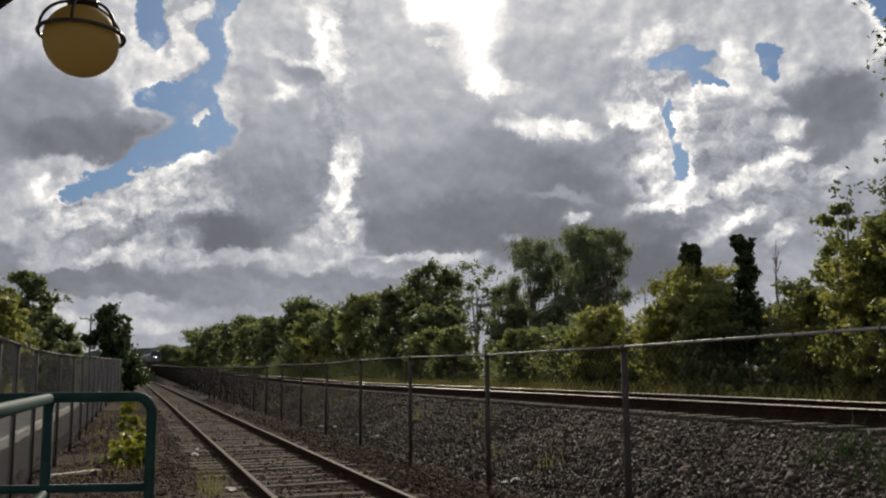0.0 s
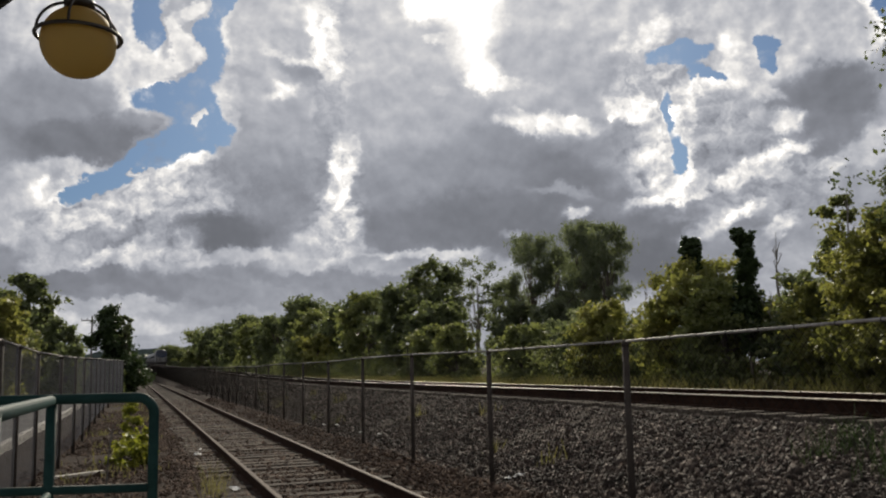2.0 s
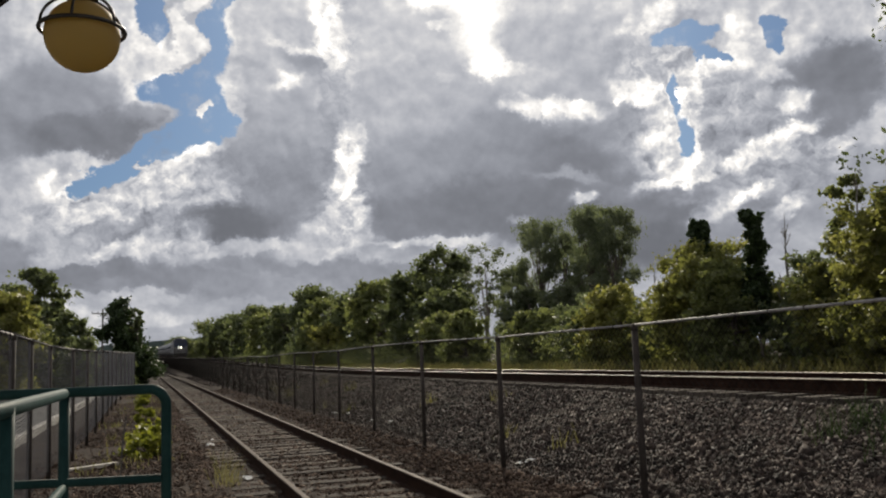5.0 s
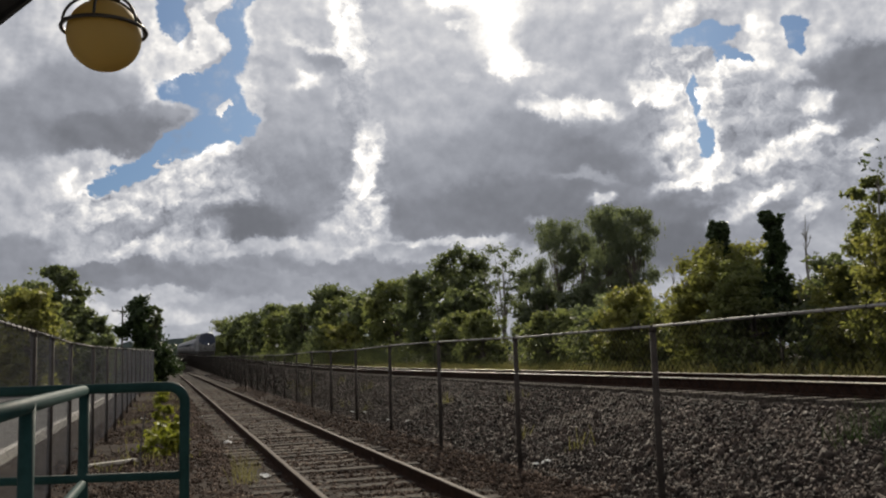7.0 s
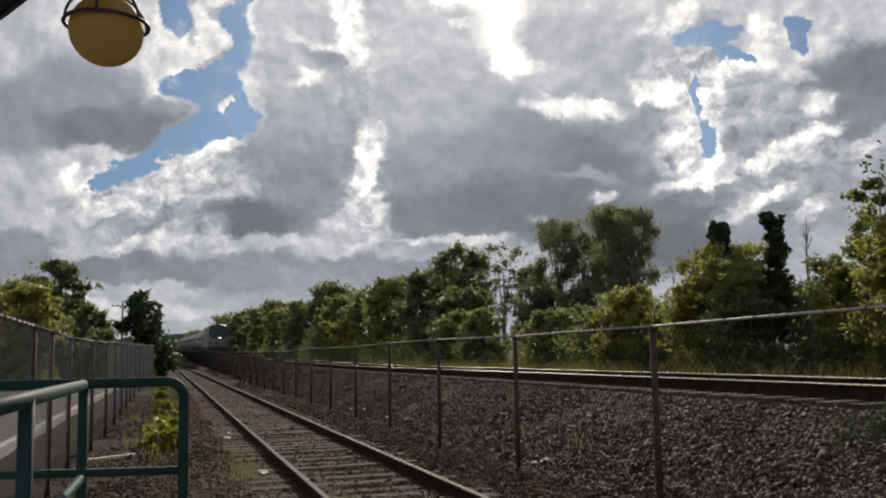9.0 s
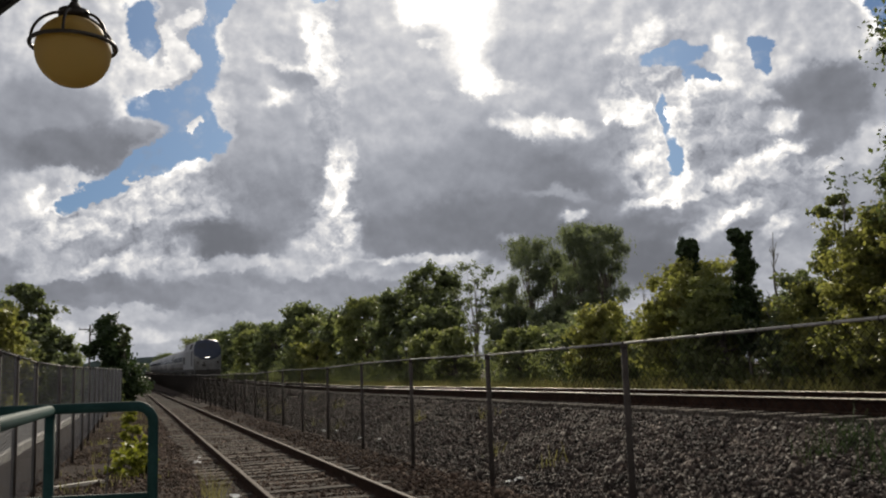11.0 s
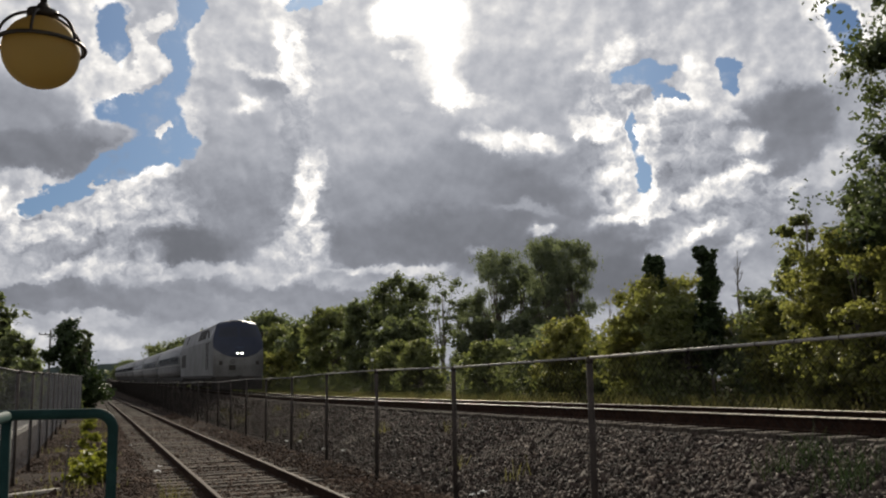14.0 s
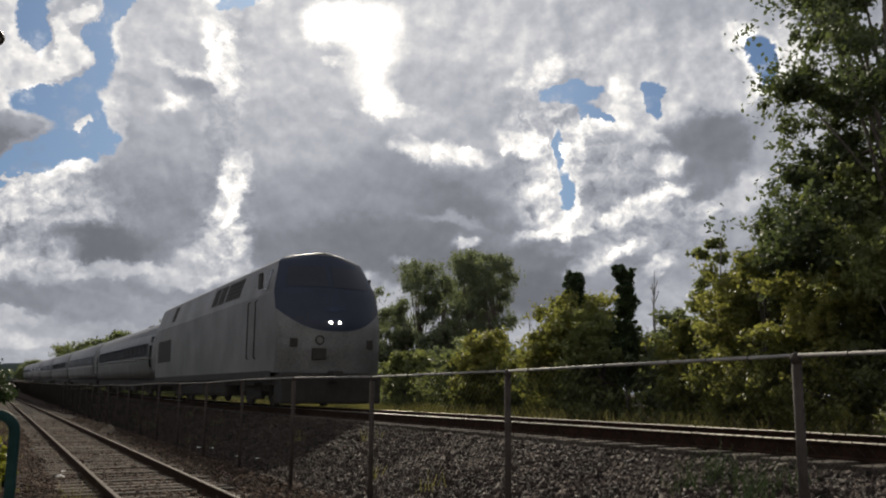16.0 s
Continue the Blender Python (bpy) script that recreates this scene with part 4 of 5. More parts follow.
    tree("conifer", "dense dark conifer beside the siding", -2.4, 80, 7.2, 2.7, M_IVY, 143, 22000, 0.14, "cone", low=0.03)
    tree("tree", "small dark tree leaning out of a conifer", -0.95, 79, 6.8, 0.75, M_LEAF_DARK, 144, 2500, 0.13, "sparse", low=0.6)
    tree("bush", "green bush at the end of the boundary fence", -1.25, 60, 2.0, 0.5, G, 146, 3000, 0.12, "bush", low=0.02)


def blades(name, label, spots, mat, height, width, count, seed, kind="stuff"):
    """Tufts of blades about spots (x, y, spread)."""
    rng = np.random.default_rng(seed)
    sp = np.array(spots)
    k = len(sp) * count
    i = np.repeat(np.arange(len(sp)), count)
    xy = sp[i, :2] + rng.normal(size=(k, 2)) * sp[i, 2:3] * 0.5
    z = np.array([ground_z(a, b) for a, b in xy]) - 0.02
    h = height * (0.4 + 0.8 * rng.random(k))
    a = rng.uniform(0, 2 * np.pi, k)
    lean = rng.normal(size=(k, 2)) * 0.28 * h[:, None]
    w = np.stack([np.cos(a), np.sin(a)], 1) * width
    p0 = np.concatenate([xy, z[:, None]], 1)
    tip = p0 + np.concatenate([lean, h[:, None]], 1)
    off = np.concatenate([w, np.zeros((k, 1))], 1)
    ob = quads(name, np.stack([p0 - off, p0 + off, tip + off * 0.25, tip - off * 0.25], 1), mat)
    tagged(ob, label, "grass", kind=kind)


def build_weeds():
    rng = random.Random(9)
    blades("dry_grass", "strip of dry yellow grass beyond the main line", [(rng.uniform(12.2, 14.6) + main_x(y) - 8, y, rng.uniform(0.3, 1.0)) for y in [6 + 95 * (i / 330) ** 1.2 for i in range(330)]], M_GRASS, 0.55, 0.008, 55, 1)
    blades("bank_weeds", "green weeds growing in the ballast bank", [(rng.uniform(5.5, 6.4), rng.uniform(5.5, 6.7), 0.2) for i in range(11)], M_IVY, 0.3, 0.005, 24, 2)
    blades("bank_grass", "sparse weeds on the gravel bank", [(rng.uniform(4.6, 6.2), rng.uniform(9, 40), 0.2) for i in range(13)], M_GRASS, 0.28, 0.012, 12, 3)
    blades("verge_weeds", "thin weeds on the gravel verge", [(rng.uniform(-0.9, 0.5), rng.uniform(12, 60), 0.3) for i in range(48)], M_GRASS, 0.16, 0.012, 14, 4)
    blades("tall_weed", "tall yellow weed stalks beside the siding rail", [(0.98, 11.6, 0.2), (1.0, 12.0, 0.18), (0.95, 12.5, 0.2)], M_GRASS, 0.4, 0.004, 26, 5)
    # leafy weeds by the fence
    for x, y, top, r, s in ((0.02, 16.2, 0.24, 0.4, 1), (-0.2, 16.8, 0.2, 0.34, 2), (0.0, 17.6, 0.3, 0.4, 3), (0.08, 19.0, 0.3, 0.36, 8), (-0.1, 25, 0.3, 0.3, 4), (-0.2, 31, 0.35, 0.32, 5), (-0.2, 40, 0.45, 0.4, 6), (-0.25, 48, 0.5, 0.4, 7)):
        tree("leafy_weed", "bright yellow-green leafy weed clump on the gravel verge", x, y, top, r, M_WEED, 200 + s, 750, 0.036 + 0.0008 * y, "sparse", low=0.05)


# ---- small things ----
def build_clutter():
    rng = random.Random(11)
    bm = bmesh.new()
    box(bm, -0.42, 0.42, -0.07, 0.07, 0, 0.05, 0.006)
    ob = part("plank", bm, M_WOOD)
    ob.matrix_basis = pose(-0.83, 15.0, -0.165, 0, 0, 38)
    tagged(ob, "bleached wooden plank lying on the gravel", "plank")
    bm = bmesh.new()
    tube(bm, [(0, 0, 0), (0.02, 0, 0.5), (0.07, 0.02, 0.95)], [0.012, 0.011, 0.009], 6)
    ob = part("stake", bm, M_POLE)
    ob.matrix_basis = pose(-0.36, 12.3, -0.2)
    tagged(ob, "thin rusty stake standing in the gravel", "stake")
    for x, y in ((1.24, 12.05), (1.23, 18.6), (1.1, 17.4), (4.55, 21.0), (4.5, 18.4), (4.6, 17.2), (0.9, 26.0), (4.36, 10.2), (4.45, 10.05), (4.32, 11.2), (4.43, 21.9), (-0.6, 26.5), (-0.75, 26.9), (3.9, 30)):
        v, f = [], []
        for j in range(4):
            for i in range(4):
                v.append(((i - 1.5) * 0.035 + rng.uniform(-.01, .01), (j - 1.5) * 0.035 + rng.uniform(-.01, .01), rng.uniform(0.0, 0.05)))
        for j in range(3):
            for i in range(3):
                a = 4 * j + i
                f.append((a, a + 1, a + 5, a + 4))
        s = rng.uniform(0.45, 0.95)
        ob = mesh_object("litter", v, f, M_LITTER)
        ob.matrix_basis = Matrix.Translation((x, y, ground_z(x, y) + 0.03)) @ Matrix.Rotation(rng.uniform(0, 6), 4, "Z") @ Matrix.Diagonal((s * 1.4, s, s, 1))
        tagged(ob, "crumpled scrap of white litter on the gravel", "litter", "litter by the track")
        md = ob.modifiers.new("thick", "SOLIDIFY")
        md.thickness = 0.004
    # pale guard rail and a parked car beyond the boundary fence
    guard = empty("guard_rail")
    tagged(guard, "low pale pipe guard rail beyond the boundary fence", "guard rail")
    bm = bmesh.new()
    tube(bm, [(-2.2, 7.5, 0.55), (-2.1, 12.5, 0.55)], 0.05, 10)
    part("rail", bm, M_WOOD, guard, "", True)
    for y in (8.0, 10.0, 12.0):
        bm = bmesh.new()
        tube(bm, [(-2.2 + (y - 7.5) * 0.02, y, -0.2), (-2.2 + (y - 7.5) * 0.02, y, 0.55)], 0.045, 8)
        part("post", bm, M_WOOD, guard, "", True)
    build_car(-13.6, 122.0, 60)
    for x, y, z, w in ((12.6, 41.6, 2.6, 0.14), (12.75, 109.0, 3.2, 0.32)):
        g = ground_z(x, y) - 0.05
        sign = empty("trackside_sign", pose(x, y, g))
        tagged(sign, "small blank white trackside sign on a thin post", "sign", "trackside signs")
        bm = bmesh.new()
        tube(bm, [(0, 0, 0), (0, 0, z - g + w * 0.3)], 0.02, 8)
        part("post", bm, M_GALV, sign, "", True)
        bm = bmesh.new()
        box(bm, -w / 2, w / 2, -0.035, -0.022, z - g - w * 0.4, z - g + w * 0.4, 0.004)
        part("plate", bm, M_LITTER, sign)
    pole = empty("utility_pole", pose(-4.9, 103, -0.2))
    tagged(pole, "dark wooden utility pole with a crossarm", "utility pole")
    bm = bmesh.new()
    tube(bm, [(0, 0, 0), (0, 0, 8.1)], [0.12, 0.085], 8)
    part("pole", bm, M_POLE, pole, "", True)
    bm = bmesh.new()
    box(bm, -1.1, 1.1, -0.05, 0.05, 7.52, 7.63)
    part("crossarm", bm, M_POLE, pole)
    for x in (-1.1, -0.5, 0.5, 1.1):
        bm = bmesh.new()
        tube(bm, [(x, 0, 7.63), (x, 0, 7.8)], [0.06, 0.04], 6)
        part("insulator", bm, M_POLE, pole)


def build_car(x, y, turn):
    car = empty("parked_car", pose(x, y, ground_z(x, y), 0, 0, turn))
    tagged(car, "dark parked hatchback car beyond the boundary fence", "car")
    prof = [(-2.1, 0.3), (-2.12, 0.75), (-1.9, 0.95), (-1.1, 1.05), (-0.5, 1.42), (0.9, 1.45), (1.6, 1.08), (2.05, 0.95), (2.1, 0.3)]
    bm = bmesh.new()
    rows = []
    for yy, k in ((-0.86, 0.94), (-0.8, 1.0), (0.8, 1.0), (0.86, 0.94)):
        rows.append([bm.verts.new((px, yy * (0.86 if pz > 1.2 else 1), pz * (k if pz > 0.5 else 1))) for px, pz in prof])
    for a, b in zip(rows, rows[1:]):
        for i in range(len(prof) - 1):
            bm.faces.new((a[i], a[i + 1], b[i + 1], b[i]))
        bm.faces.new((a[-1], a[0], b[0], b[-1]))
    bm.faces.new(rows[0][::-1]), bm.faces.new(rows[-1])
    part("body", bm, M_CAR, car, "", True)
    for s in (-1, 1):
        bm = bmesh.new()
        v = [bm.verts.new((px, s * 0.845 * (0.97 if pz > 1.2 else 1), pz)) for px, pz in ((-1.0, 1.03), (-0.5, 1.33), (0.85, 1.36), (1.35, 1.05))]
        bm.faces.new(v)
        bmesh.ops.solidify(bm, geom=bm.faces[:], thickness=0.02)
        part("side_window", bm, M_DARKGLASS, car)
        for wx in (-1.3, 1.3):
            bm = bmesh.new()
            disc(bm, (wx, s * 0.78, 0.31), (0, 1, 0), 0.31, 0.2, 20, 0.04)
            w = part("wheel", bm, M_TYRE, car)
            bm = bmesh.new()
            disc(bm, (wx, s * 0.885, 0.31), (0, 1, 0), 0.19, 0.02, 16, 0.006)
            part("rim", bm, M_GALV, w)
    for s in (-0.6, 0.6):
        bm = bmesh.new()
        box(bm, -2.13, -2.07, s - 0.15, s + 0.15, 0.68, 0.8, 0.01)
        part("headlight", bm, M_LITTER, car)


# ---- train ----
def half_width(z):
    """Half the width of the locomotive's body at a height over the rails."""
    if z <= 3.15:
        return 1.5
    if z <= 4.0:
        return 1.5 - 0.25 * ((z - 3.15) / 0.85) ** 1.15
    t = min((z - 4.0) / 0.37, 1.0)
    return 1.25 * max(0.0, 1 - t ** 2.2) ** 0.5


def nose_y(z, u):
    """How far the front face lies behind the tip: upright below, raked above, bowed across."""
    rake = 0.0 if z < 2.2 else 0.36 * (z - 2.2) ** 1.4
    return rake + 0.5 * abs(u) ** 2.6 + 0.12 * max(0.0, 1.6 - z)


def dark_edge(u):
    return 2.06 + 0.62 * abs(u) ** 2.6


def nose_grid(z_low, z_high, off=0.0, nu=28, nv=16, umax=1.0):
    bm = bmesh.new()
    rows = []
    for j in range(nv + 1):
        row = []
        for i in range(nu + 1):
            u = (-1 + 2 * i / nu) * umax
            a, b = z_low(u), z_high(u)
            z = a + (b - a) * j / nv
            w = half_width(min(z, 4.369)) + off * 0.3
            row.append(bm.verts.new((u * w, nose_y(z, u) - off, z)))
        rows.append(row)
    for a, b in zip(rows, rows[1:]):
        for i in range(nu):
            bm.faces.new((a[i], a[i + 1], b[i + 1], b[i]))
    return bm


def side_patch(z0, z1, y0, y1, s, off=0.012, depth=0.02):
    """A thin panel lying on the flank at side s."""
    bm = bmesh.new()
    vs = []
    for d in (off, off - depth):
        for y, z in ((y0, z0), (y1, z0), (y1, z1), (y0, z1)):
            vs.append(bm.verts.new((s * (half_width(z) + d), y, z)))
    for f in ((0, 1, 2, 3), (7, 6, 5, 4), (0, 4, 5, 1), (1, 5, 6, 2), (2, 6, 7, 3), (3, 7, 4, 0)):
        bm.faces.new([vs[i] for i in f])
    bmesh.ops.recalc_face_normals(bm, faces=bm.faces)
    return bm


def wheelset(parent, y, r):
    for s in (-1, 1):
        bm = bmesh.new()
        disc(bm, (s * 0.75, y, r), (1, 0, 0), r, 0.13, 24, 0.02)
        w = part("wheel", bm, M_GRIME, parent)
        bm = bmesh.new()
        disc(bm, (s * 0.83, y, r), (1, 0, 0), 0.16, 0.1, 12, 0.02)
        part("axle_box", bm, M_GRIME, w)


def bogie(parent, y, half, r):
    for s in (-1, 1):
        bm = bmesh.new()
        box(bm, s * 0.95 - 0.08, s * 0.95 + 0.08, y - half - 0.5, y + half + 0.5, 0.45, 0.75, 0.04)
        box(bm, s * 0.98 - 0.07, s * 0.98 + 0.07, y - 0.9, y + 0.9, 0.2, 0.9, 0.04)
        part("bogie_frame", bm, M_GRIME, parent)
    for o in (-half, half):
        wheelset(parent, y + o, r)


def build_locomotive():
    loco = empty("locomotive")
    tagged(loco, "silver diesel locomotive with dark blue cab front and lit headlights", "locomotive")
    length = 20.6
    zs = [0.95, 1.1, 1.6, 2.2, 2.7, 3.15, 3.4, 3.7, 4.0] + [4.0 + 0.37 * math.sin(a) for a in (0.25, 0.5, 0.75, 1.0, 1.2, 1.4, 1.5)]
    outline = [(-half_width(z), z) for z in zs] + [(half_width(z), z) for z in reversed(zs)]
    bm = bmesh.new()
    rings = []
    for y in (None, 3.0, 5.0, 8.0, 12.0, 16.0, 19.8, length):
        ring = []
        for x, z in outline:
            yy = nose_y(z, 1.0) if y is None else y
            k = 0.985 if y == length else 1.0
            ring.append(bm.verts.new((x * k, yy, z)))
        rings.append(ring)
    n = len(outline)
    for a, b in zip(rings, rings[1:]):
        for i in range(n):
            bm.faces.new((a[i], a[(i + 1) % n], b[(i + 1) % n], b[i]))
    bm.faces.new(rings[-1])
    bmesh.ops.recalc_face_normals(bm, faces=bm.faces)
    body = part("body", bm, M_SILVER, loco)
    part("nose", nose_grid(lambda u: 0.95, dark_edge), M_SILVER, loco, "silver lower nose", True)
    cab = part("cab_front", nose_grid(dark_edge, lambda u: 4.27, 0.0, 28, 24), M_NAVY, loco, "dark blue raked cab front", True)
    part("brow", nose_grid(lambda u: 4.27, lambda u: 4.368, 0.0, 28, 8), M_SILVER, loco, "silver roof edge over the cab", True)
    for s in (-1, 1):
        lo, hi = (-0.82, -0.06) if s < 0 else (0.06, 0.82)
        bm = bmesh.new()
        rows = []
        for j in range(7):
            z = 3.3 + 0.62 * j / 6
            rows.append([bm.verts.new(((lo + (hi - lo) * i / 8) * half_width(z), nose_y(z, lo + (hi - lo) * i / 8) - 0.012, z)) for i in range(9)])
        for a, b in zip(rows, rows[1:]):
            for i in range(8):
                bm.faces.new((a[i], a[i + 1], b[i + 1], b[i]))
        part("windshield", bm, M_SCREEN, cab, "", True)
    # flank colours sweep back from the cab front
    for s in (-1, 1):
        part("side_window", side_patch(3.28, 3.86, 1.62, 2.1, s), M_DARKGLASS, loco)
        part("door", side_patch(1.15, 3.5, 2.5, 3.15, s, 0.008, 0.014), M_SILVER, loco)
        for y in (2.42, 3.24):
            bm = bmesh.new()
            tube(bm, [(s * 1.52, y, 1.35), (s * 1.58, y, 1.4), (s * 1.58, y, 3.0), (s * 1.52, y, 3.05)], 0.02, 6)
            part("grab_rail", bm, M_GRIME, loco)
        for y0, y1 in ((4.9, 6.9), (7.15, 8.0), (8.2, 9.0), (16.2, 16.9)):
            g = part("vent_grille", side_patch(3.35, 3.98, y0, y1, s), M_GRIME, loco)
            for k in range(4):
                z = 3.45 + 0.14 * k
                bm = bmesh.new()
                w = half_width(z)
                box(bm, s * (w + 0.016) - 0.008, s * (w + 0.016) + 0.008, y0 + 0.04, y1 - 0.04, z - 0.012, z + 0.012)
                part("slat", bm, M_GRIME, g)
        part("side_grille", side_patch(1.65, 2.6, 16.6, 19.8, s), M_GRIME, loco, "dark louvred side grille")
        part("skirt", side_patch(0.8, 1.0, 0.9, 20.4, s, 0.01, 0.03), M_GRIME, loco)
        for k in range(4):
            bm = bmesh.new()
            box(bm, s * 1.36 - 0.14, s * 1.36 + 0.14, 2.5, 3.2, 0.25 + 0.2 * k, 0.28 + 0.2 * k)
            part("step", bm, M_GRIME, loco)
        bm = bmesh.new()
        disc(bm, (s * 0.13, nose_y(2.3, 0.1) - 0.02, 2.3), (0, 1, 0.1), 0.03, 0.05, 16, 0.008)
        part("headlight", bm, M_BEAM, loco, "lit headlight")
        bm = bmesh.new()
        box(bm, s * 1.02 - 0.16, s * 1.02 + 0.16, nose_y(1.75, 0.7) - 0.03, nose_y(1.75, 0.7) + 0.1, 1.62, 1.86, 0.02)
        part("marker_light", bm, M_GRIME, loco)
        bm = bmesh.new()
        box(bm, s * 1.62 - 0.03, s * 1.62 + 0.03, 1.6, 1.95, 3.3, 3.75, 0.015)
        part("mirror", bm, M_GRIME, loco)
    bm = bmesh.new()
    box(bm, -0.62, -0.24, -0.03, 0.1, 1.3, 1.6, 0.01)
    part("number_plate", bm, M_GRIME, loco, "dark plate")
    bm = bmesh.new()
    ring = [Vector((-0.42 + 0.11 * math.cos(t), nose_y(1.85, 0.3) - 0.02, 1.82 + 0.11 * math.sin(t))) for t in [2 * math.pi * i / 20 for i in range(21)]]
    tube(bm, ring, 0.02, 6, False)
    part("emblem_ring", bm, M_GRIME, loco)
    bm = bmesh.new()
    # pale swoosh on the cab front
    vs = [bm.verts.new((x, nose_y(z, x / 1.5) - 0.014, z)) for x, z in ((-0.34, 2.66), (0.0, 2.58), (0.38, 2.7), (0.0, 2.74))]
    bm.faces.new(vs)
    part("badge", bm, M_STRIPE, cab)
    bm = bmesh.new()
    box(bm, -1.4, 1.4, 0.05, 0.9, 0.13, 0.95, 0.08)
    part("pilot", bm, M_GRIME, loco, "black pilot plough")
    bm = bmesh.new()
    box(bm, -0.14, 0.14, -0.35, 0.2, 0.72, 1.0, 0.04)
    part("coupler", bm, M_GRIME, loco)
    # fuel tank drawn extra long, its dark bulk standing in for shade underneath
    bm = bmesh.new()
    box(bm, -1.35, 1.35, 6.6, 14.2, 0.28, 1.0, 0.12)
    part("fuel_tank", bm, M_GRIME, loco)
    bm = bmesh.new()
    box(bm, -1.3, 1.3, 1.0, 20.3, 0.62, 0.98)
    part("underframe", bm, M_GRIME, loco)
    bogie(loco, 4.3, 1.35, 0.5)
    bogie(loco, 16.6, 1.35, 0.5)
    for y in (7.5, 10.5, 14.5, 17.5):
        bm = bmesh.new()
        disc(bm, (0, y, 4.36), (0, 0, 1), 0.6, 0.1, 24, 0.02)
        part("roof_fan", bm, M_GRIME, loco)
    bm = bmesh.new()
    for x in (-0.12, 0, 0.12):
        tube(bm, [(x, 3.3, 4.44), (x, 2.95, 4.44)], [0.025, 0.06], 8)
    box(bm, -0.2, 0.2, 3.2, 3.3, 4.32, 4.47)
    part("horn", bm, M_GRIME, loco)
    return loco


COACH = 26.0


def coach_half(z):
    """The coach's flank bulges and curves into its roof."""
    pts = [(0.95, 1.36), (1.4, 1.47), (2.0, 1.53), (2.6, 1.5), (3.1, 1.38), (3.5, 1.12), (3.75, 0.78), (3.88, 0.4), (3.92, 0.0)]
    for (z0, w0), (z1, w1) in zip(pts, pts[1:]):
        if z <= z1:
            return w0 + (w1 - w0) * (z - z0) / (z1 - z0)
    return 0.0


def build_coach():
    coach = empty("passenger_coach")
    tagged(coach, "rounded stainless steel passenger coach with a dark window band", "railway coach", "coaches of the train")
    zs = [0.95, 1.4, 1.7, 2.0, 2.3, 2.6, 2.85, 3.1, 3.3, 3.5, 3.63, 3.75, 3.83, 3.88, 3.91]
    outline = [(-coach_half(z), z) for z in zs] + [(coach_half(z), z) for z in reversed(zs)]
    bm = bmesh.new()
    rings = [[bm.verts.new((x * k, y, z)) for x, z in outline] for y, k in ((0.0, 0.97), (0.12, 1.0), (COACH / 2, 1.0), (COACH - 0.12, 1.0), (COACH, 0.97))]
    n = len(outline)
    for a, b in zip(rings, rings[1:]):
        for i in range(n):
            bm.faces.new((a[i], a[(i + 1) % n], b[(i + 1) % n], b[i]))
    bm.faces.new(rings[0][::-1]), bm.faces.new(rings[-1])
    bmesh.ops.recalc_face_normals(bm, faces=bm.faces)
    part("body", bm, M_COACH, coach, "", True)

    def strip(name, z0, z1, y0, y1, s, off, mat, parent):
        bm = bmesh.new()
        k = 4
        rows = [[bm.verts.new((s * (coach_half(z0 + (z1 - z0) * j / k) + off), y, z0 + (z1 - z0) * j / k)) for y in (y0, y1)] for j in range(k + 1)]
        for a, b in zip(rows, rows[1:]):
            bm.faces.new((a[0], a[1], b[1], b[0]))
        bmesh.ops.solidify(bm, geom=bm.faces[:], thickness=0.012)
        return part(name, bm, mat, parent)

    for s in (-1, 1):
        band = strip("window_band", 2.1, 2.72, 1.8, COACH - 1.8, s, 0.006, M_STRIPE, coach)
        y = 2.2
        while y < COACH - 3.2:
            strip("window", 2.17, 2.66, y, y + 1.3, s, 0.016, M_DARKGLASS, band)
            y += 1.66
        strip("stripe", 1.9, 1.98, 0.3, COACH - 0.3, s, 0.006, M_LITTER, coach)
        for y in (0.45, COACH - 1.35):
            strip("door", 1.1, 3.0, y, y + 0.9, s, 0.008, M_COACH, coach)
        for z in (3.2, 3.36):
            strip("flute", z, z + 0.03, 0.2, COACH - 0.2, s, 0.01, M_COACH, coach)
    bm = bmesh.new()
    box(bm, -1.25, 1.25, 0.3, COACH - 0.3, 0.62, 0.97, 0.05)
    part("underframe", bm, M_GRIME, coach)
    bm = bmesh.new()
    box(bm, -0.7, 0.7, -0.45, 0.02, 1.0, 3.4, 0.05)
    part("gangway", bm, M_GRIME, coach)
    for y in (3.8, COACH - 3.8):
        bogie(coach, y, 1.25, 0.45)
    # added dark boxes between the bogies stand in for shade below the floor
    for y in (7.4, 11.0, 15.2):
        bm = bmesh.new()
        box(bm, -1.2, 1.2, y, y + 2.6, 0.3, 0.7, 0.05)
        part("under_shade_box", bm, M_GRIME, coach)
    for y in (8.0, 17.0):
        bm = bmesh.new()
        box(bm, -0.4, 0.4, y, y + 1.6, 3.86, 3.98, 0.03)
        part("roof_vent", bm, M_COACH, coach)
    return coach


def build_insect():
    """A dark flying insect that crosses close to the lens."""
    bug = empty("flying_insect")
    tagged(bug, "small black insect in flight", "insect")
    bm = bmesh.new()
    tube(bm, [(-0.012, 0, 0), (-0.006, 0, 0), (0.004, 0, 0), (0.012, 0, 0)], [0.001, 0.004, 0.0045, 0.002], 8)
    part("body", bm, M_GRIME, bug, "", True)
    for s in (-1, 1):
        bm = bmesh.new()
        vs = [bm.verts.new(p) for p in ((0.004, s * 0.002, 0.002), (0.008, s * 0.014, 0.009), (-0.004, s * 0.018, 0.011), (-0.006, s * 0.004, 0.003))]
        bm.faces.new(vs)
        bmesh.ops.solidify(bm, geom=bm.faces[:], thickness=0.0006)
        part("wing", bm, M_GRIME, bug)
    return bug


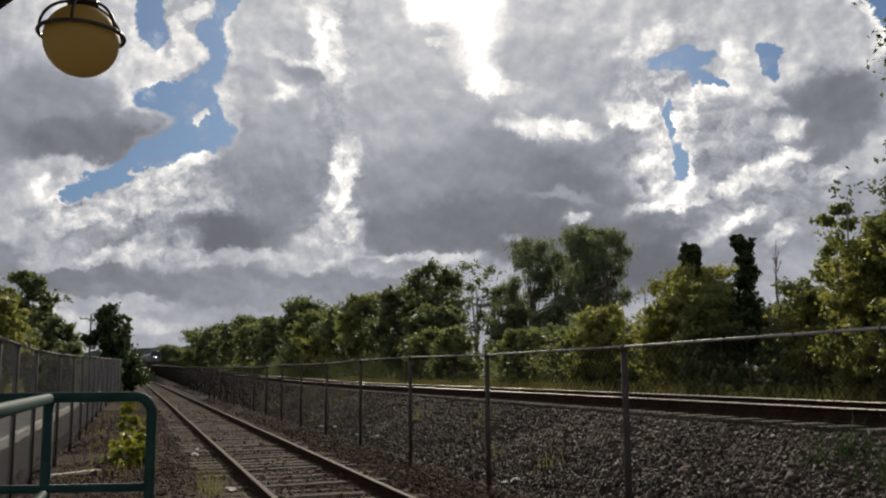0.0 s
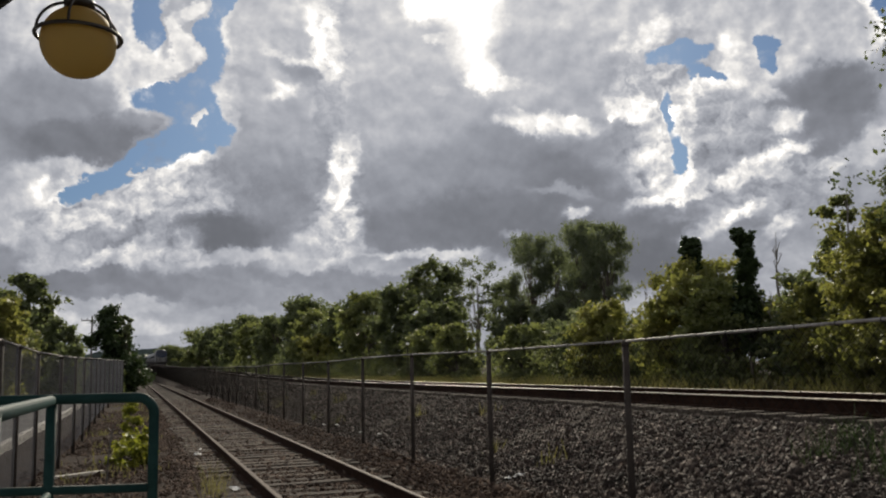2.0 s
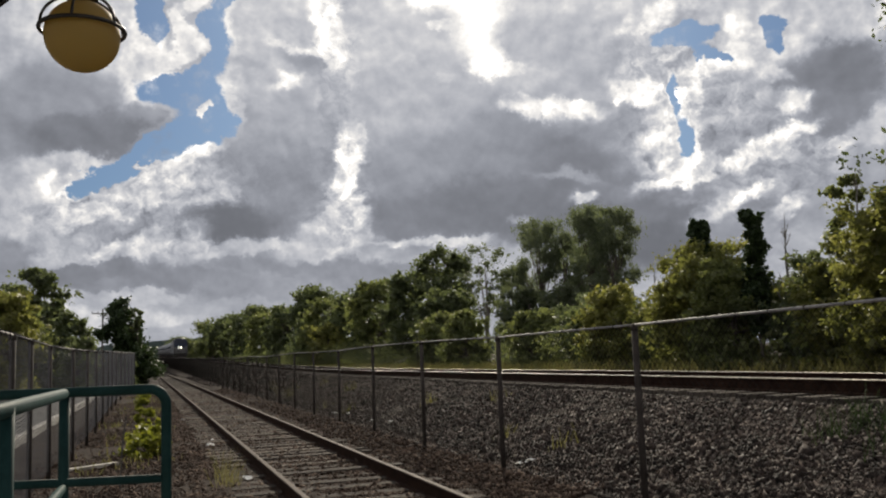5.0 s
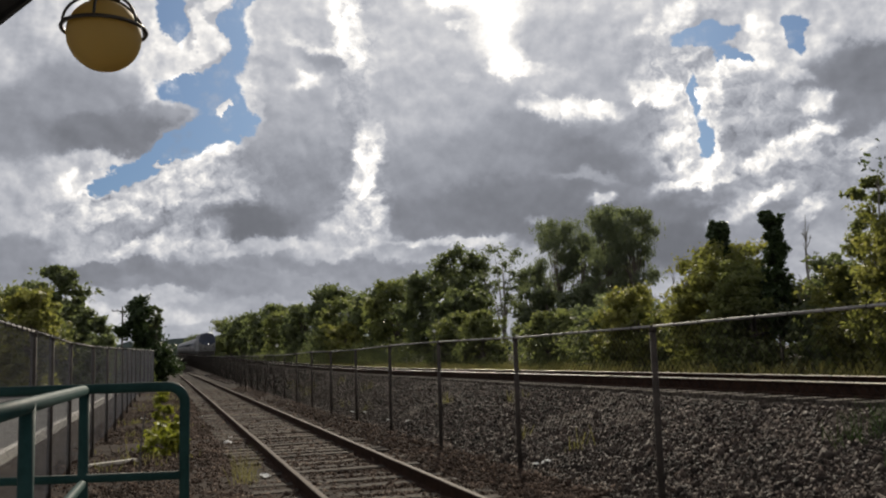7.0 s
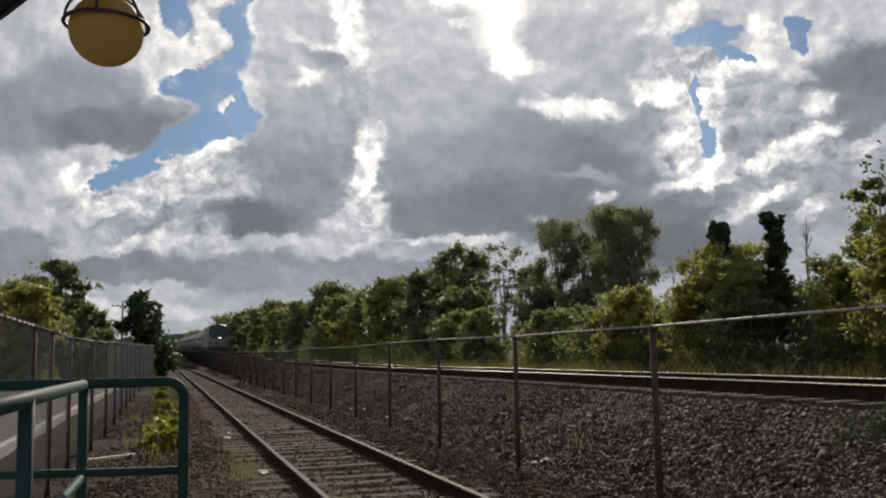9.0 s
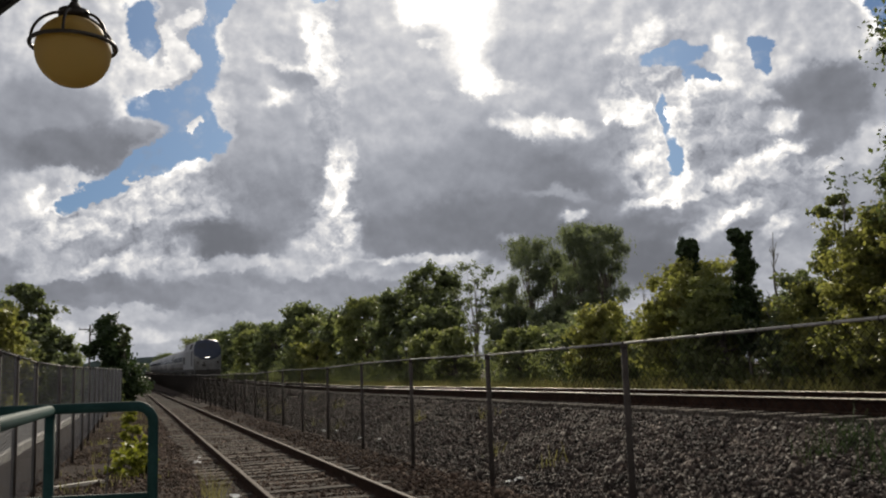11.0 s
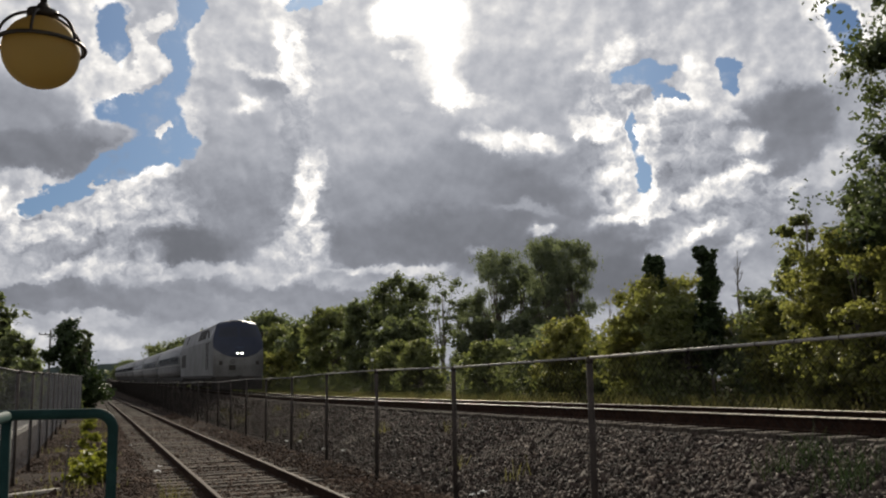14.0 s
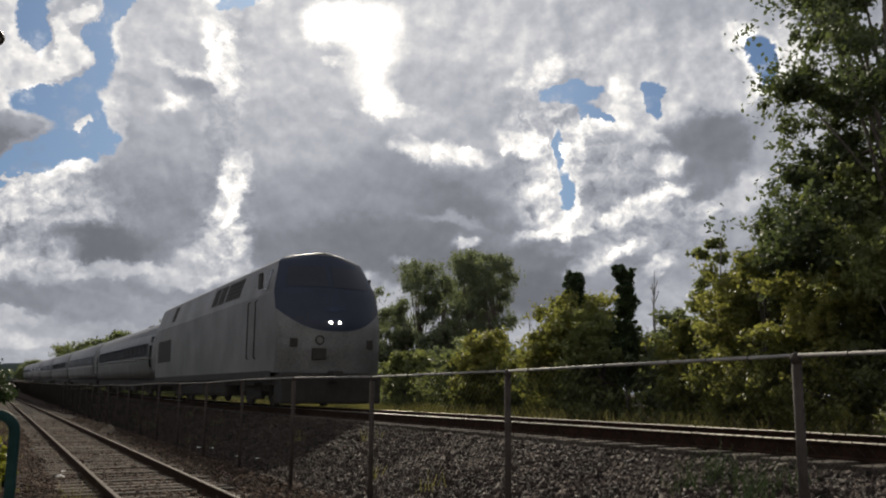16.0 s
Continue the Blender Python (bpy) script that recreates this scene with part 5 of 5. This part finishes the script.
# ---- ballast stones ----
def stone_shape(rng, flat=0.7):
    v = [(1, 0, 0), (-1, 0, 0), (0, 1, 0), (0, -1, 0), (0, 0, flat), (0, 0, -flat), (0.6, 0.6, 0.3), (-0.6, 0.55, 0.25)]
    return np.array(v[:6]) * (1 + 0.3 * rng.normal(size=(6, 1)))


OCTA = np.array([(0, 2, 4), (2, 1, 4), (1, 3, 4), (3, 0, 4), (2, 0, 5), (1, 2, 5), (3, 1, 5), (0, 3, 5)])


def scatter(name, label, count, place, size, seed, mat):
    """Many loose stones as one mesh."""
    rng = np.random.default_rng(seed)
    base = np.array([(1, 0, 0), (-1, 0, 0), (0, 1, 0), (0, -1, 0), (0, 0, 0.75), (0, 0, -0.75)])
    xy = place(rng, count)
    z = np.array([ground_z(a, b) for a, b in xy])
    s = size * np.exp(rng.normal(size=count) * 0.35)
    p = base[None] * (1 + 0.28 * rng.normal(size=(count, 6, 1)))
    q = rng.normal(size=(count, 4))
    q /= np.linalg.norm(q, axis=1)[:, None]
    w, x, y, zz = q.T
    R = np.stack([1 - 2 * (y * y + zz * zz), 2 * (x * y - zz * w), 2 * (x * zz + y * w), 2 * (x * y + zz * w), 1 - 2 * (x * x + zz * zz), 2 * (y * zz - x * w),
                  2 * (x * zz - y * w), 2 * (y * zz + x * w), 1 - 2 * (x * x + y * y)], 1).reshape(-1, 3, 3)
    p = np.einsum("nij,nkj->nki", R, p * np.array([1.25, 0.9, 0.8])) * s[:, None, None]
    p += np.concatenate([xy, (z + s * 0.25)[:, None]], 1)[:, None]
    f = (OCTA[None] + 6 * np.arange(count)[:, None, None]).reshape(-1, 3)
    me = bpy.data.meshes.new(name)
    me.vertices.add(6 * count), me.loops.add(len(f) * 3), me.polygons.add(len(f))
    me.vertices.foreach_set("co", p.astype(np.float32).ravel())
    me.loops.foreach_set("vertex_index", f.astype(np.int32).ravel())
    me.polygons.foreach_set("loop_start", np.arange(0, len(f) * 3, 3, dtype=np.int32))
    me.update(calc_edges=True)
    me.materials.append(mat)
    ob = new(name, me)
    tagged(ob, label, "ballast", kind="stuff")
    return ob


def build_ballast():
    def bank(rng, k):
        y = 4.5 + 36 * rng.random(k) ** 1.7
        return np.stack([4.15 + 2.4 * rng.random(k), y], 1)

    def bank_far(rng, k):
        y = 36 + 60 * rng.random(k)
        return np.stack([4.15 + 2.6 * rng.random(k) - 0.3 * (y > 60), y], 1)

    def crib(rng, k):
        y = 8 + 45 * rng.random(k) ** 1.8
        return np.stack([0.5 + 3.85 * rng.random(k), y], 1)

    def verge(rng, k):
        y = 7 + 44 * rng.random(k) ** 1.5
        return np.stack([-1.7 + 2.6 * rng.random(k), y], 1)

    scatter("bank_ballast", "coarse grey crushed stone of the ballast bank", 74000, bank, 0.024, 1, M_STONE)
    scatter("far_ballast", "coarse grey crushed stone of the ballast bank", 9000, bank_far, 0.055, 2, M_STONE)
    scatter("siding_ballast", "small dirty stones between the siding's ties", 52000, crib, 0.021, 3, M_DIRT)
    scatter("verge_gravel", "small loose gravel on the verge", 30000, verge, 0.02, 4, M_DIRT)
    # single stones that lie loose on the near bank
    bed = empty("loose_stones")
    tagged(bed, "loose lumps of crushed stone on the near bank", "stones", kind="structure")
    rng = random.Random(21)
    meshes = []
    for k in range(6):
        nr = np.random.default_rng(50 + k)
        v = stone_shape(nr) * np.array([1.3, 0.95, 0.8])
        me = bpy.data.meshes.new("stone")
        me.from_pydata([tuple(p) for p in v], [], [tuple(int(i) for i in f) for f in OCTA])
        me.materials.append(M_STONE)
        meshes.append(me)
    for k in range(300):
        x, y = rng.uniform(4.3, 6.6), rng.uniform(5.5, 13)
        s = rng.uniform(0.026, 0.042)
        m = Matrix.Translation((x, y, ground_z(x, y) + s * 0.5)) @ Euler([rng.uniform(0, 6) for _ in range(3)]).to_matrix().to_4x4() @ Matrix.Scale(s, 4)
        shared("stone", meshes[k % 6], bed, m)


build_ground()
build_hill()
build_platform()
build_lot()
build_canopy()
build_lamp()
build_railing()
build_tracks()
build_fences()
build_trees()
build_weeds()
build_clutter()
locomotive = build_locomotive()
insect = build_insect()
first_coach = build_coach()
coaches = [first_coach] + [copy_thing(first_coach, pose(0, 0, 0)) for _ in range(6)]
build_ballast()


# ---- what moves: the train rolls in along the main line ----
def nose_at(t):
    """Where the locomotive's front stands at t seconds."""
    return 22.4 + 15.3 * (16.0 - t) + 0.11 * (16.0 - t) ** 2


def on_track(y, length):
    """The pose of a vehicle whose front stands at y."""
    a, b = Vector((main_x(y), y, main_z(y))), Vector((main_x(y + length), y + length, main_z(y + length)))
    d = b - a
    return Matrix.Translation(a) @ Euler((math.atan2(d.z, d.y), 0, math.atan2(-d.x, d.y))).to_matrix().to_4x4()


def motions():
    times = [0.5 * i for i in range(33)]
    walk(locomotive, [(t, on_track(nose_at(t), 20.6)) for t in times])
    a, v = Vector((-0.150, 3.340, 1.700)), Vector((4.20, -1.60, -1.80))
    wait = a - v * 0.6
    walk(insect, [(0.0, pose(*wait)), (14.8, pose(*wait)), (14.9, pose(*wait))] + [(t, pose(*(a + v * (t - 15.5)), 0, 20, 25)) for t in (15.0, 15.5, 15.6, 15.8, 16.0)])
    for k, c in enumerate(coaches):
        walk(c, [(t, on_track(nose_at(t) + 21.3 + 27.2 * k, COACH)) for t in times])


motions()
